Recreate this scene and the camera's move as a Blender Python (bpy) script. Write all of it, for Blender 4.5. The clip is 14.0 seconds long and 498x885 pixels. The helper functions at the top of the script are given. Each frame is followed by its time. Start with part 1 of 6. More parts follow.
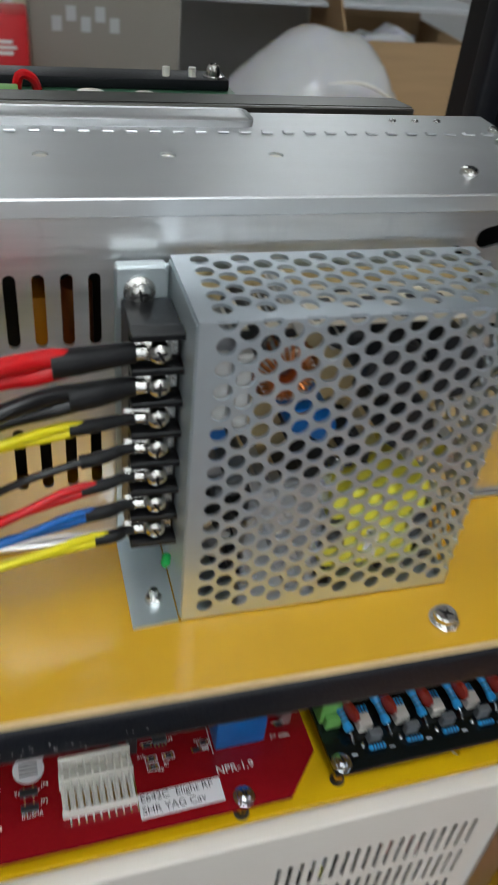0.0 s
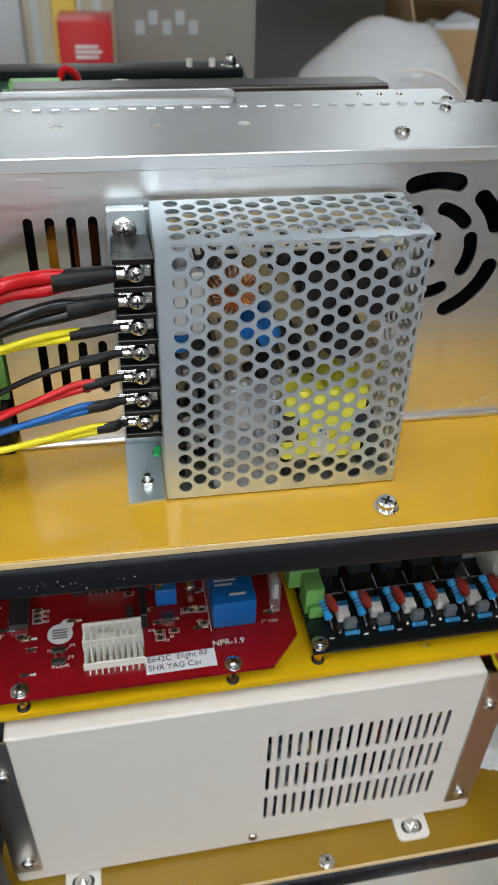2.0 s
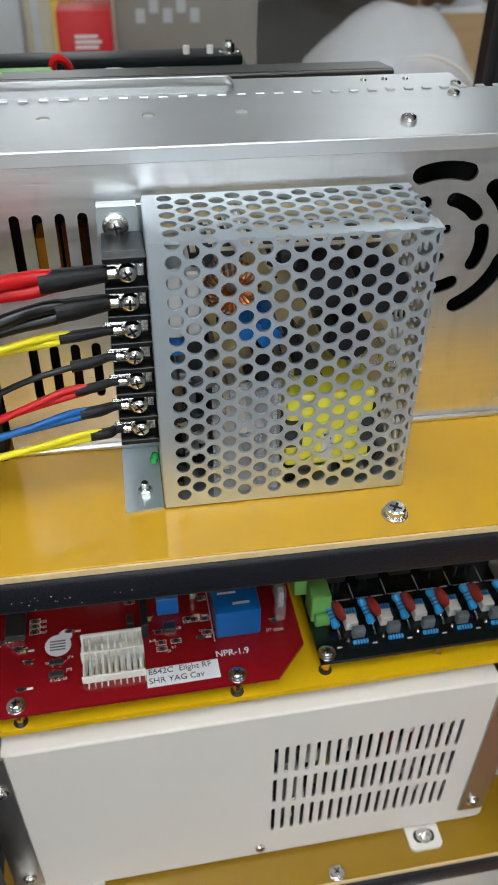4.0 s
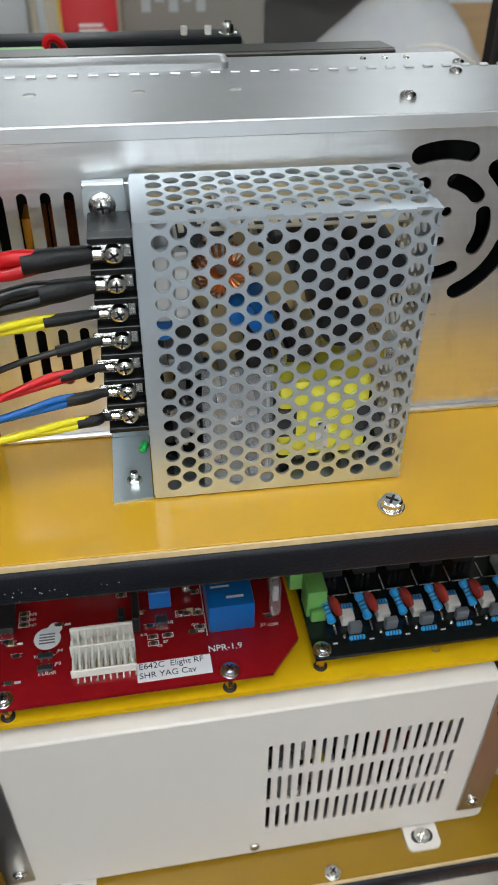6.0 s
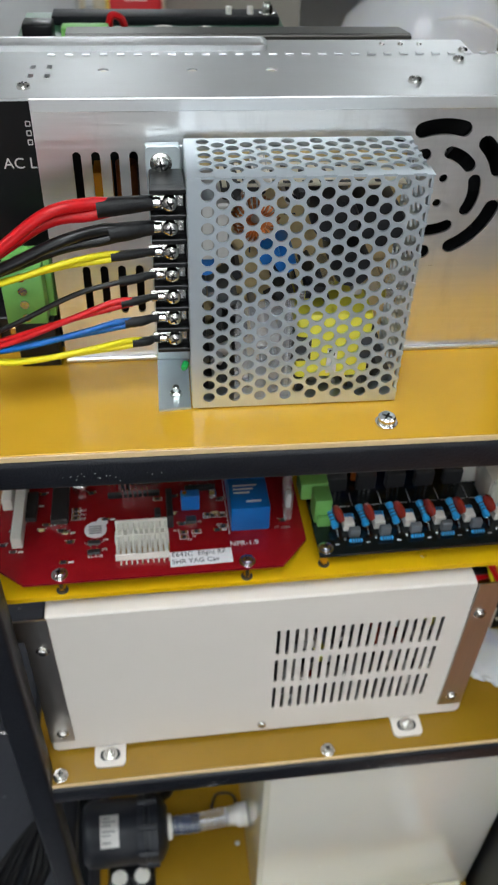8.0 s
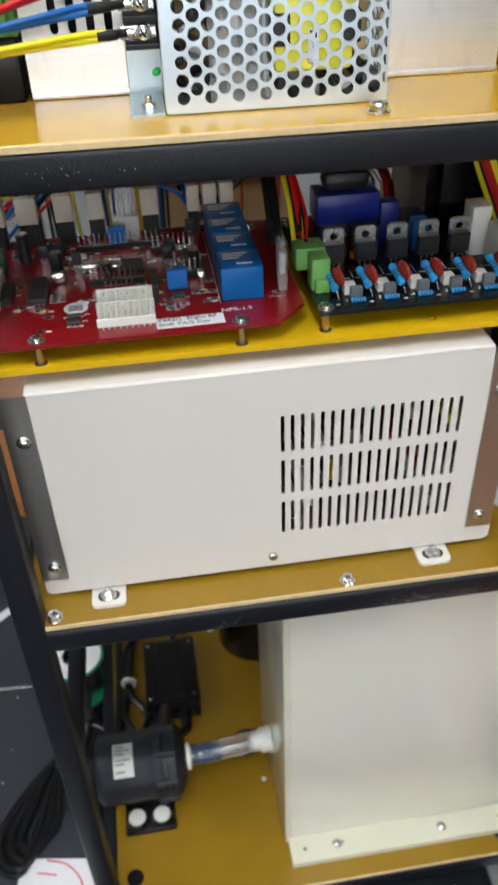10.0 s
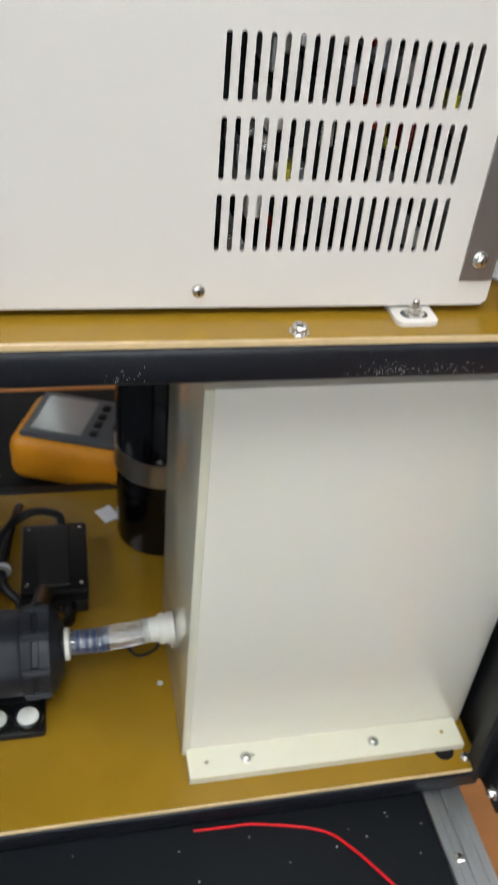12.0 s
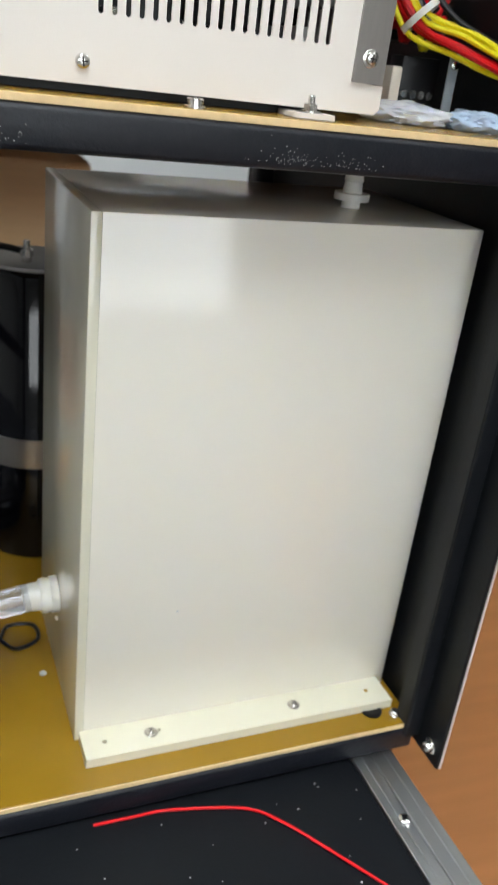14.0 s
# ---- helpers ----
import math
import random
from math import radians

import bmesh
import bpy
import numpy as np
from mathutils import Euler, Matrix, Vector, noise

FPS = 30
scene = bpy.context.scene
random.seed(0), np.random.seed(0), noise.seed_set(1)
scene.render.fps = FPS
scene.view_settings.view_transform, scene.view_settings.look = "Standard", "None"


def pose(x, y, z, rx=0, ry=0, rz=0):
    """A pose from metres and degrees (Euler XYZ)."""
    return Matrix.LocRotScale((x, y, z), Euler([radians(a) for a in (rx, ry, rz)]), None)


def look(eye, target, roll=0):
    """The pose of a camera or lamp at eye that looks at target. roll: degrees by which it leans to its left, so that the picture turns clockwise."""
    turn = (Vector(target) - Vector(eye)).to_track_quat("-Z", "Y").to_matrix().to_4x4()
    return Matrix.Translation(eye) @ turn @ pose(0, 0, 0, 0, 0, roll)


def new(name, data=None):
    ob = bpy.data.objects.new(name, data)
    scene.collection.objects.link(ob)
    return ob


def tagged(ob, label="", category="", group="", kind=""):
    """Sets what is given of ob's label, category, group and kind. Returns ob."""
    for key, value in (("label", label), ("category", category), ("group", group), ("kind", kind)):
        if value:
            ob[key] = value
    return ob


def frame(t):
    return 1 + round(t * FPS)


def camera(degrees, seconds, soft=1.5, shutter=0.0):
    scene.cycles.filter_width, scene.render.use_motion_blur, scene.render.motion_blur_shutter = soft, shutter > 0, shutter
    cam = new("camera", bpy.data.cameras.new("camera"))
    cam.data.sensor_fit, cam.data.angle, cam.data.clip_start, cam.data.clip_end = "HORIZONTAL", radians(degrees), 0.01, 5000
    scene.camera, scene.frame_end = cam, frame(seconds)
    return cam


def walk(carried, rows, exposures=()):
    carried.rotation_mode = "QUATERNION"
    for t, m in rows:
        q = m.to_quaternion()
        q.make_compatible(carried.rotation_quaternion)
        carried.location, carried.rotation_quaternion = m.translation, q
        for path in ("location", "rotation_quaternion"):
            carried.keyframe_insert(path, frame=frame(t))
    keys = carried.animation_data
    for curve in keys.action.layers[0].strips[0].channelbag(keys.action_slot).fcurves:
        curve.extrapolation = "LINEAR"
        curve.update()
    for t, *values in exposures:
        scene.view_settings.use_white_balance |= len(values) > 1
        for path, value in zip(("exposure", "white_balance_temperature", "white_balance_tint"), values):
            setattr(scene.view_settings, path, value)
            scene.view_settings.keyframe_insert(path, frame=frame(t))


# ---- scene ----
from mathutils.geometry import tessellate_polygon

cam = camera(33.879, 14.0, soft=1.15, shutter=0.3)
PATH = [
    (0, (-0.03388, -0.14937, 1.48393), (0.4512, 1.3617, 0.2669), 6.59),
    (0.5, (-0.02488, -0.21867, 1.50465), (0.3689, 1.3212, 0.2906), 6.88),
    (1, (-0.01679, -0.22412, 1.50921), (0.2859, 1.3317, 0.2895), 4.82),
    (1.5, (-0.00891, -0.22174, 1.50068), (0.2543, 1.3375, 0.2761), 2.79),
    (2, (-0.00614, -0.21741, 1.49678), (0.2414, 1.3366, 0.2624), 1.87),
    (2.5, (-0.00962, -0.21333, 1.49736), (0.2310, 1.3373, 0.2573), 1.38),
    (3, (-0.00382, -0.20920, 1.49491), (0.2295, 1.3381, 0.2494), 1.04),
    (5.5, (0.00003, -0.20115, 1.49019), (0.2173, 1.3391, 0.2330), 0.82),
    (6, (0.00390, -0.20000, 1.48583), (0.2111, 1.3380, 0.2242), 0.82),
    (6.5, (0.00395, -0.20695, 1.48573), (0.1990, 1.3212, 0.2103), 1.26),
    (7, (0.00109, -0.21089, 1.48760), (0.1812, 1.3090, 0.2002), 1.83),
    (7.2, (-0.00077, -0.21839, 1.50440), (0.1615, 1.3007, 0.2137), 2.25),
    (9.3, (-0.00582, -0.29880, 1.51096), (0.1336, 1.1440, 0.1330), 0.43),
    (9.5, (-0.01179, -0.30156, 1.45971), (0.1168, 1.1926, 0.1364), -0.71),
    (10, (-0.00020, -0.31721, 1.38522), (0.1279, 1.2750, 0.1817), -2.33),
    (10.5, (0.00346, -0.31308, 1.33484), (0.2081, 1.2824, 0.1463), -0.80),
    (11, (0.02318, -0.29016, 1.31019), (0.2854, 1.3013, 0.1276), 2.00),
    (11.5, (0.01979, -0.28512, 1.27045), (0.2573, 1.2987, 0.0725), 3.98),
    (12, (0.00151, -0.28989, 1.22058), (0.3331, 1.2827, 0.0303), 6.04),
    (12.5, (0.02175, -0.24035, 1.13983), (0.3842, 1.4092, 0.0685), 4.12),
    (13, (0.00740, -0.27573, 1.09008), (0.5003, 1.4362, 0.1811), 3.76),
    (13.5, (-0.02169, -0.34042, 1.10789), (0.6732, 1.3375, 0.2702), 6.68),
    (14, (-0.00994, -0.32379, 1.09028), (0.6585, 1.3683, 0.2596), 7.11),
]
walk(cam, [(t, look(eye, target, roll)) for t, eye, target, roll in PATH], [(0.0, -1.58), (0.6, -1.28), (7.0, -1.26), (9.5, -1.04), (11.0, -0.80), (12.0, -0.82), (12.7, -0.88), (13.4, -0.68), (14.0, -0.62)])

cam.data.dof.use_dof, cam.data.dof.focus_distance, cam.data.dof.aperture_fstop = True, 0.265, 32.0

# ---- light ----
world = bpy.data.worlds.new("world")
scene.world = world
world.use_nodes = True
world.node_tree.nodes["Background"].inputs[0].default_value = (0.8, 0.85, 0.9, 1)
world.node_tree.nodes["Background"].inputs[1].default_value = 0.3
CEILING = 2.75
PANELS = [(-0.45, 4.6), (1.3, 3.6), (-0.1, -0.8), (1.7, -0.5), (-2.0, -0.5), (0.2, -2.9)]
PANEL_POWER = 24.0
FRONT_FILL_POWER = 7.5


# ---- materials ----
def mat(name, colour, rough=0.5, metal=0.0, vary=0.12, scale=60.0, bump=0.0, bump_scale=400.0, coat=0.0, transmit=0.0,
        alpha=1.0, stretch=(1, 1, 1), dark_stretch=(1, 1, 1), rough_vary=0.0, spec=0.5, subsurface=0.0, dark=None, dark_amount=0.0, dark_scale=15.0, emit=0.0):
    m = bpy.data.materials.new(name)
    m.use_nodes = True
    nt = m.node_tree
    b = nt.nodes["Principled BSDF"]
    b.inputs["Roughness"].default_value = rough
    b.inputs["Metallic"].default_value = metal
    b.inputs["Coat Weight"].default_value = coat
    b.inputs["Coat Roughness"].default_value = 0.08
    b.inputs["Transmission Weight"].default_value = transmit
    b.inputs["Alpha"].default_value = alpha
    b.inputs["Specular IOR Level"].default_value = spec
    if subsurface:
        b.inputs["Subsurface Weight"].default_value = subsurface
        b.inputs["Subsurface Radius"].default_value = (0.01, 0.009, 0.006)
    if emit:
        b.inputs["Emission Color"].default_value = (*colour, 1)
        b.inputs["Emission Strength"].default_value = emit
    tc = nt.nodes.new("ShaderNodeTexCoord")
    mp = nt.nodes.new("ShaderNodeMapping")
    mp.inputs["Scale"].default_value = stretch
    nt.links.new(tc.outputs["Object"], mp.inputs[0])
    n = nt.nodes.new("ShaderNodeTexNoise")
    n.inputs["Scale"].default_value = scale
    n.inputs["Detail"].default_value = 6
    nt.links.new(mp.outputs[0], n.inputs["Vector"])
    mix = nt.nodes.new("ShaderNodeMix")
    mix.data_type = "RGBA"
    lo = tuple(c * (1 - vary) for c in colour)
    hi = tuple(min(1, c * (1 + vary)) for c in colour)
    mix.inputs[6].default_value = (*lo, 1)
    mix.inputs[7].default_value = (*hi, 1)
    nt.links.new(n.outputs["Fac"], mix.inputs[0])
    out = mix.outputs[2]
    if dark:
        n2 = nt.nodes.new("ShaderNodeTexNoise")
        n2.inputs["Scale"].default_value = dark_scale
        n2.inputs["Detail"].default_value = 9
        n2.inputs["Roughness"].default_value = 0.65
        mp2 = nt.nodes.new("ShaderNodeMapping")
        mp2.inputs["Scale"].default_value = dark_stretch
        nt.links.new(tc.outputs["Object"], mp2.inputs[0])
        nt.links.new(mp2.outputs[0], n2.inputs["Vector"])
        r2 = nt.nodes.new("ShaderNodeMapRange")
        r2.inputs[1].default_value, r2.inputs[2].default_value = 0.52, 0.72
        r2.inputs[4].default_value = dark_amount
        nt.links.new(n2.outputs["Fac"], r2.inputs[0])
        m2 = nt.nodes.new("ShaderNodeMix")
        m2.data_type = "RGBA"
        m2.inputs[7].default_value = (*dark, 1)
        nt.links.new(r2.outputs[0], m2.inputs[0])
        nt.links.new(out, m2.inputs[6])
        out = m2.outputs[2]
    nt.links.new(out, b.inputs["Base Color"])
    if rough_vary:
        r = nt.nodes.new("ShaderNodeMapRange")
        r.inputs[3].default_value = max(0.02, rough - rough_vary)
        r.inputs[4].default_value = min(1, rough + rough_vary)
        nt.links.new(n.outputs["Fac"], r.inputs[0])
        nt.links.new(r.outputs[0], b.inputs["Roughness"])
    if bump:
        nb = nt.nodes.new("ShaderNodeTexNoise")
        nb.inputs["Scale"].default_value = bump_scale
        nb.inputs["Detail"].default_value = 4
        nt.links.new(mp.outputs[0], nb.inputs["Vector"])
        bp = nt.nodes.new("ShaderNodeBump")
        bp.inputs["Strength"].default_value = bump
        bp.inputs["Distance"].default_value = 0.001
        nt.links.new(nb.outputs["Fac"], bp.inputs["Height"])
        nt.links.new(bp.outputs[0], b.inputs["Normal"])
    return m


M = dict(
    zinc=mat("galvanised_steel", (0.65, 0.72, 0.78), 0.37, 0.85, 0.05, 160, 0.025, 500, rough_vary=0.05, dark=(0.57, 0.62, 0.67), dark_amount=0.3, dark_scale=60),
    zincflat=mat("zinc_flange", (0.60, 0.67, 0.70), 0.40, 0.8, 0.12, 60, 0.08, 500, rough_vary=0.1),
    alu=mat("rolled_aluminium", (0.86, 0.84, 0.83), 0.32, 1.0, 0.06, 30, 0.07, 60, rough_vary=0.09, stretch=(1, 1, 24),
            dark=(0.64, 0.62, 0.61), dark_amount=0.55, dark_scale=55, dark_stretch=(1, 1, 0.3)),
    alutop=mat("rolled_aluminium_lid", (0.72, 0.73, 0.74), 0.46, 1.0, 0.06, 25, 0.04, 90, rough_vary=0.08, stretch=(1, 5, 5),
               dark=(0.66, 0.66, 0.65), dark_amount=0.4, dark_scale=22),
    brushed=mat("brushed_steel", (0.46, 0.43, 0.40), 0.32, 1.0, 0.10, 40, 0.08, 150, stretch=(14, 14, 1)),
    strip=mat("ribbed_aluminium", (0.55, 0.56, 0.57), 0.38, 1.0, 0.12, 40, 0.08, 300, stretch=(8, 1, 8), rough_vary=0.1),
    chrome=mat("nickel_plating", (0.72, 0.70, 0.67), 0.22, 1.0, 0.12, 300, 0.1, 900, rough_vary=0.08),
    brass=mat("brass", (0.72, 0.50, 0.20), 0.25, 1.0, 0.1, 200),
    black=mat("black_powder_coat", (0.007, 0.008, 0.012), 0.40, 0.0, 0.3, 200, 0.25, 900, spec=0.32, dark=(0.03, 0.03, 0.035), dark_amount=0.25, dark_scale=120, rough_vary=0.08),
    blackpanel=mat("black_sheet_steel", (0.006, 0.007, 0.009), 0.45, 0.0, 0.3, 120, 0.15, 900, spec=0.28),
    plastic=mat("black_plastic", (0.006, 0.006, 0.007), 0.32, 0.0, 0.3, 150, 0.06, 700, spec=0.3),
    matplastic=mat("dark_grey_plastic", (0.011, 0.013, 0.019), 0.42, 0.0, 0.25, 150, 0.1, 900, spec=0.35),
    shrink=mat("heat_shrink", (0.006, 0.006, 0.007), 0.45, 0.0, 0.3, 300, 0.25, 600, spec=0.28),
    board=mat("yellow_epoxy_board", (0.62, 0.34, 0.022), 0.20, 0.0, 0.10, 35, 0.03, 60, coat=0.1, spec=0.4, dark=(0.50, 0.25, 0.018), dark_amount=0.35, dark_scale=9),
    # Darker copy of the board above; shade of the lower shelves is in its colour.
    boardlow=mat("shaded_epoxy_board", (0.29, 0.16, 0.012), 0.24, 0.0, 0.12, 30, 0.03, 60, coat=0.1, spec=0.4, dark=(0.22, 0.12, 0.015), dark_amount=0.4, dark_scale=9),
    boardedge=mat("cut_board_edge", (0.72, 0.52, 0.27), 0.6, 0.0, 0.15, 300, 0.1, 600),
    plate=mat("bright_yellow_board", (0.74, 0.45, 0.006), 0.2, 0.0, 0.08, 40, coat=0.1, spec=0.4, dark=(0.58, 0.33, 0.02), dark_amount=0.3, dark_scale=14),
    white=mat("cream_powder_coat", (0.74, 0.685, 0.63), 0.42, 0.0, 0.035, 14, 0.05, 1500, rough_vary=0.05),
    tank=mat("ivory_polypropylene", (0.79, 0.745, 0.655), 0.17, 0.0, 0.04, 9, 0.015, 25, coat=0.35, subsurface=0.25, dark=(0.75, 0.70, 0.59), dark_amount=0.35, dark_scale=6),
    # Same plastic as the tank, darkened to hold back light on the upward-facing flange.
    tankedge=mat("ivory_toned_down", (0.70, 0.665, 0.53), 0.15, 0.0, 0.05, 40, 0.02, 60, coat=0.3, subsurface=0.25),
    nylon=mat("white_nylon", (0.75, 0.73, 0.67), 0.4, 0.0, 0.08, 120, 0.05, 400, subsurface=0.2),
    redpcb=mat("red_solder_mask", (0.24, 0.006, 0.010), 0.2, 0.0, 0.2, 90, 0.03, 500, coat=0.1, spec=0.4),
    blackpcb=mat("black_solder_mask", (0.006, 0.009, 0.010), 0.2, 0.0, 0.3, 90, 0.03, 500, coat=0.1, spec=0.4),
    greenpcb=mat("green_solder_mask", (0.03, 0.10, 0.05), 0.3, 0.0, 0.25, 120),
    tanpcb=mat("tan_paper_board", (0.72, 0.56, 0.28), 0.5, 0.0, 0.15, 150),
    silk=mat("white_silkscreen", (0.75, 0.72, 0.70), 0.6, 0.0, 0.08, 400),
    ink=mat("printed_ink", (0.03, 0.03, 0.035), 0.6, 0.0, 0.2, 400),
    label=mat("paper_label", (0.78, 0.76, 0.78), 0.55, 0.0, 0.05, 120),
    foil=mat("silver_label", (0.55, 0.54, 0.52), 0.4, 0.3, 0.1, 200),
    connwhite=mat("white_connector", (0.76, 0.73, 0.66), 0.42, 0.0, 0.06, 200),
    connbeige=mat("beige_connector", (0.62, 0.55, 0.46), 0.45, 0.0, 0.08, 200),
    greenplug=mat("green_terminal", (0.16, 0.42, 0.10), 0.42, 0.0, 0.12, 150),
    relay=mat("blue_relay", (0.002, 0.12, 0.40), 0.28, 0.0, 0.12, 100, spec=0.35),
    trimmer=mat("blue_trimmer", (0.01, 0.16, 0.55), 0.35, 0.0, 0.1, 100),
    coilblue=mat("deep_blue_case", (0.008, 0.02, 0.22), 0.35, 0.0, 0.15, 100),
    resistor=mat("light_blue_resistor", (0.02, 0.32, 0.70), 0.3, 0.0, 0.1, 200),
    band=mat("dark_band", (0.03, 0.05, 0.10), 0.35, 0.0, 0.2, 200),
    mylar=mat("red_film_capacitor", (0.32, 0.028, 0.015), 0.25, 0.0, 0.2, 200, coat=0.3),
    opto=mat("white_chip", (0.72, 0.68, 0.62), 0.5, 0.0, 0.06, 200),
    greychip=mat("grey_film_capacitor", (0.13, 0.14, 0.15), 0.45, 0.0, 0.12, 200),
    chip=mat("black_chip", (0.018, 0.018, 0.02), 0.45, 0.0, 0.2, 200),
    tin=mat("tinned_lead", (0.76, 0.75, 0.73), 0.2, 1.0, 0.15, 300, 0.3, 600, rough_vary=0.1),
    copper=mat("enamelled_copper", (0.62, 0.22, 0.07), 0.3, 0.9, 0.2, 300),
    tape=mat("yellow_tape", (0.86, 0.80, 0.08), 0.35, 0.0, 0.08, 200),
    sleeveblue=mat("blue_sleeve", (0.01, 0.17, 0.55), 0.35, 0.0, 0.12, 200),
    sleeveblack=mat("black_can_sleeve", (0.02, 0.02, 0.024), 0.35, 0.0, 0.2, 200),
    heatsink=mat("grey_heatsink", (0.42, 0.43, 0.46), 0.42, 0.9, 0.12, 120),
    darksink=mat("dark_heatsink", (0.10, 0.095, 0.085), 0.4, 0.8, 0.15, 100, stretch=(1, 9, 9)),
    w_red=mat("red_insulation", (0.58, 0.006, 0.010), 0.34, 0.0, 0.1, 200, spec=0.32),
    w_black=mat("black_insulation", (0.007, 0.007, 0.008), 0.28, 0.0, 0.2, 200, spec=0.35),
    w_yellow=mat("yellow_insulation", (0.80, 0.68, 0.012), 0.36, 0.0, 0.08, 200, spec=0.32),
    w_blue=mat("blue_insulation", (0.000, 0.11, 0.40), 0.34, 0.0, 0.1, 200, spec=0.32),
    w_orange=mat("orange_insulation", (0.75, 0.17, 0.015), 0.36, 0.0, 0.1, 200),
    w_white=mat("white_insulation", (0.7, 0.69, 0.67), 0.4, 0.0, 0.06, 200),
    green_led=mat("green_led_lens", (0.02, 0.45, 0.10), 0.25, 0.0, 0.1, 200, transmit=0.2),
    clear=mat("clear_hose", (0.85, 0.87, 0.90), 0.08, 0.0, 0.03, 100, transmit=0.9),
    clearplastic=mat("clear_sleeve", (0.78, 0.78, 0.80), 0.10, 0.0, 0.05, 100, 0.4, 250, alpha=0.17),
    hoseblue=mat("blue_reinforcement", (0.012, 0.03, 0.09), 0.3, 0.0, 0.2, 200),
    bag=mat("milky_plastic", (0.78, 0.79, 0.81), 0.16, 0.0, 0.06, 40, 0.25, 45, subsurface=0.3, alpha=0.74),
    bluebag=mat("pale_blue_plastic", (0.55, 0.68, 0.85), 0.25, 0.0, 0.08, 60, 0.2, 80, alpha=0.75),
    cylinder=mat("gloss_black_enamel", (0.002, 0.002, 0.003), 0.08, 0.0, 0.2, 60, spec=0.4),
    cylcap=mat("grey_fibre_cap", (0.32, 0.31, 0.29), 0.55, 0.0, 0.12, 150),
    amber=mat("amber_rubber_holster", (0.78, 0.30, 0.012), 0.45, 0.0, 0.1, 80, 0.05, 300),
    meterface=mat("slate_meter_face", (0.10, 0.105, 0.12), 0.4, 0.0, 0.1, 100),
    lcd=mat("meter_display", (0.30, 0.32, 0.31), 0.15, 0.0, 0.06, 100),
    mat_bench=mat("black_bench_mat", (0.006, 0.007, 0.009), 0.5, 0.0, 0.3, 120, 0.1, 600, rough_vary=0.1, spec=0.16),
    # Slate colour stands for light reflected off the black bench at left.
    carpet=mat("slate_bench_sheen", (0.030, 0.033, 0.043), 0.6, 0.0, 0.35, 500, 0.4, 1200),
    specks=mat("white_specks", (0.55, 0.55, 0.54), 0.6),
    wood=mat("orange_wood_floor", (0.37, 0.15, 0.05), 0.32, 0.0, 0.22, 7, 0.05, 40, stretch=(1, 9, 1), dark=(0.26, 0.09, 0.03), dark_amount=0.4, dark_scale=3),
    vinyl=mat("grey_vinyl", (0.16, 0.16, 0.165), 0.45, 0.0, 0.12, 5, 0.05, 60),
    paint=mat("white_wall_paint", (0.58, 0.57, 0.55), 0.7, 0.0, 0.04, 3, 0.1, 200),
    ceil=mat("white_ceiling", (0.80, 0.80, 0.79), 0.8, 0.0, 0.03, 3, 0.1, 150),
    card=mat("cardboard", (0.38, 0.25, 0.13), 0.75, 0.0, 0.12, 12, 0.1, 150, stretch=(1, 1, 12)),
    greycard=mat("grey_brown_board", (0.27, 0.25, 0.22), 0.65, 0.0, 0.12, 9, 0.1, 120),
    greypanel=mat("grey_cabinet_paint", (0.46, 0.48, 0.50), 0.5, 0.0, 0.08, 9),
    redbox=mat("red_printed_carton", (0.55, 0.012, 0.018), 0.4, 0.0, 0.12, 20),
    cream=mat("cream_plastic", (0.70, 0.63, 0.50), 0.5, 0.0, 0.06, 15),
    glaze=mat("amber_glaze", (0.55, 0.33, 0.09), 0.12, 0.0, 0.1, 20, coat=0.5),
    yellowbag=mat("yellow_bag", (0.72, 0.50, 0.08), 0.5, 0.0, 0.12, 30),
    solder=mat("solder_reel_green", (0.01, 0.22, 0.10), 0.35, 0.0, 0.12, 90),
    orangecard=mat("pale_table_laminate", (0.62, 0.53, 0.40), 0.55, 0.0, 0.12, 14),
    lamp=mat("lamp_frame_white", (0.8, 0.8, 0.8), 0.5),
)

# ---- helpers ----
YAW = {0: 0.0, 1: 1.1, 2: 2.4, 3: 2.6}
BASE = {}


def thing(name, base, level, label, category, group="", kind="", turn=0.0):
    """An empty at its base; parts under it are given in the coordinates of the level."""
    ob = new(name)
    ob.empty_display_size = 0.01
    ob.matrix_basis = pose(0, 0, 0, 0, 0, YAW[level]) @ pose(*base, 0, 0, turn)
    BASE[ob.name] = Vector(base)
    return tagged(ob, label, category, group, kind)


def finish(bm, name, material, angle=0.6):
    bmesh.ops.recalc_face_normals(bm, faces=bm.faces)
    for f in bm.faces:
        f.smooth = True
    for e in bm.edges:
        e.smooth = len(e.link_faces) == 2 and e.calc_face_angle(0.0) < angle
    me = bpy.data.meshes.new(name)
    bm.to_mesh(me)
    bm.free()
    for m in (material if isinstance(material, (list, tuple)) else [material]):
        me.materials.append(M[m])
    return me


def part(name, bm, material, parent, label="", angle=0.6):
    top = parent.parent if parent.parent else parent
    top = top.parent if top.parent else top
    bmesh.ops.translate(bm, verts=bm.verts, vec=-BASE[top.name])
    ob = new(name, finish(bm, name, material, angle))
    ob.parent = parent
    return tagged(ob, label)


def single(name, bm, material, base, level, label, category, group="", kind="", angle=0.6):
    """A thing of one mesh."""
    bmesh.ops.translate(bm, verts=bm.verts, vec=-Vector(base))
    ob = new(name, finish(bm, name, material, angle))
    ob.matrix_basis = pose(0, 0, 0, 0, 0, YAW[level]) @ pose(*base)
    return tagged(ob, label, category, group, kind)


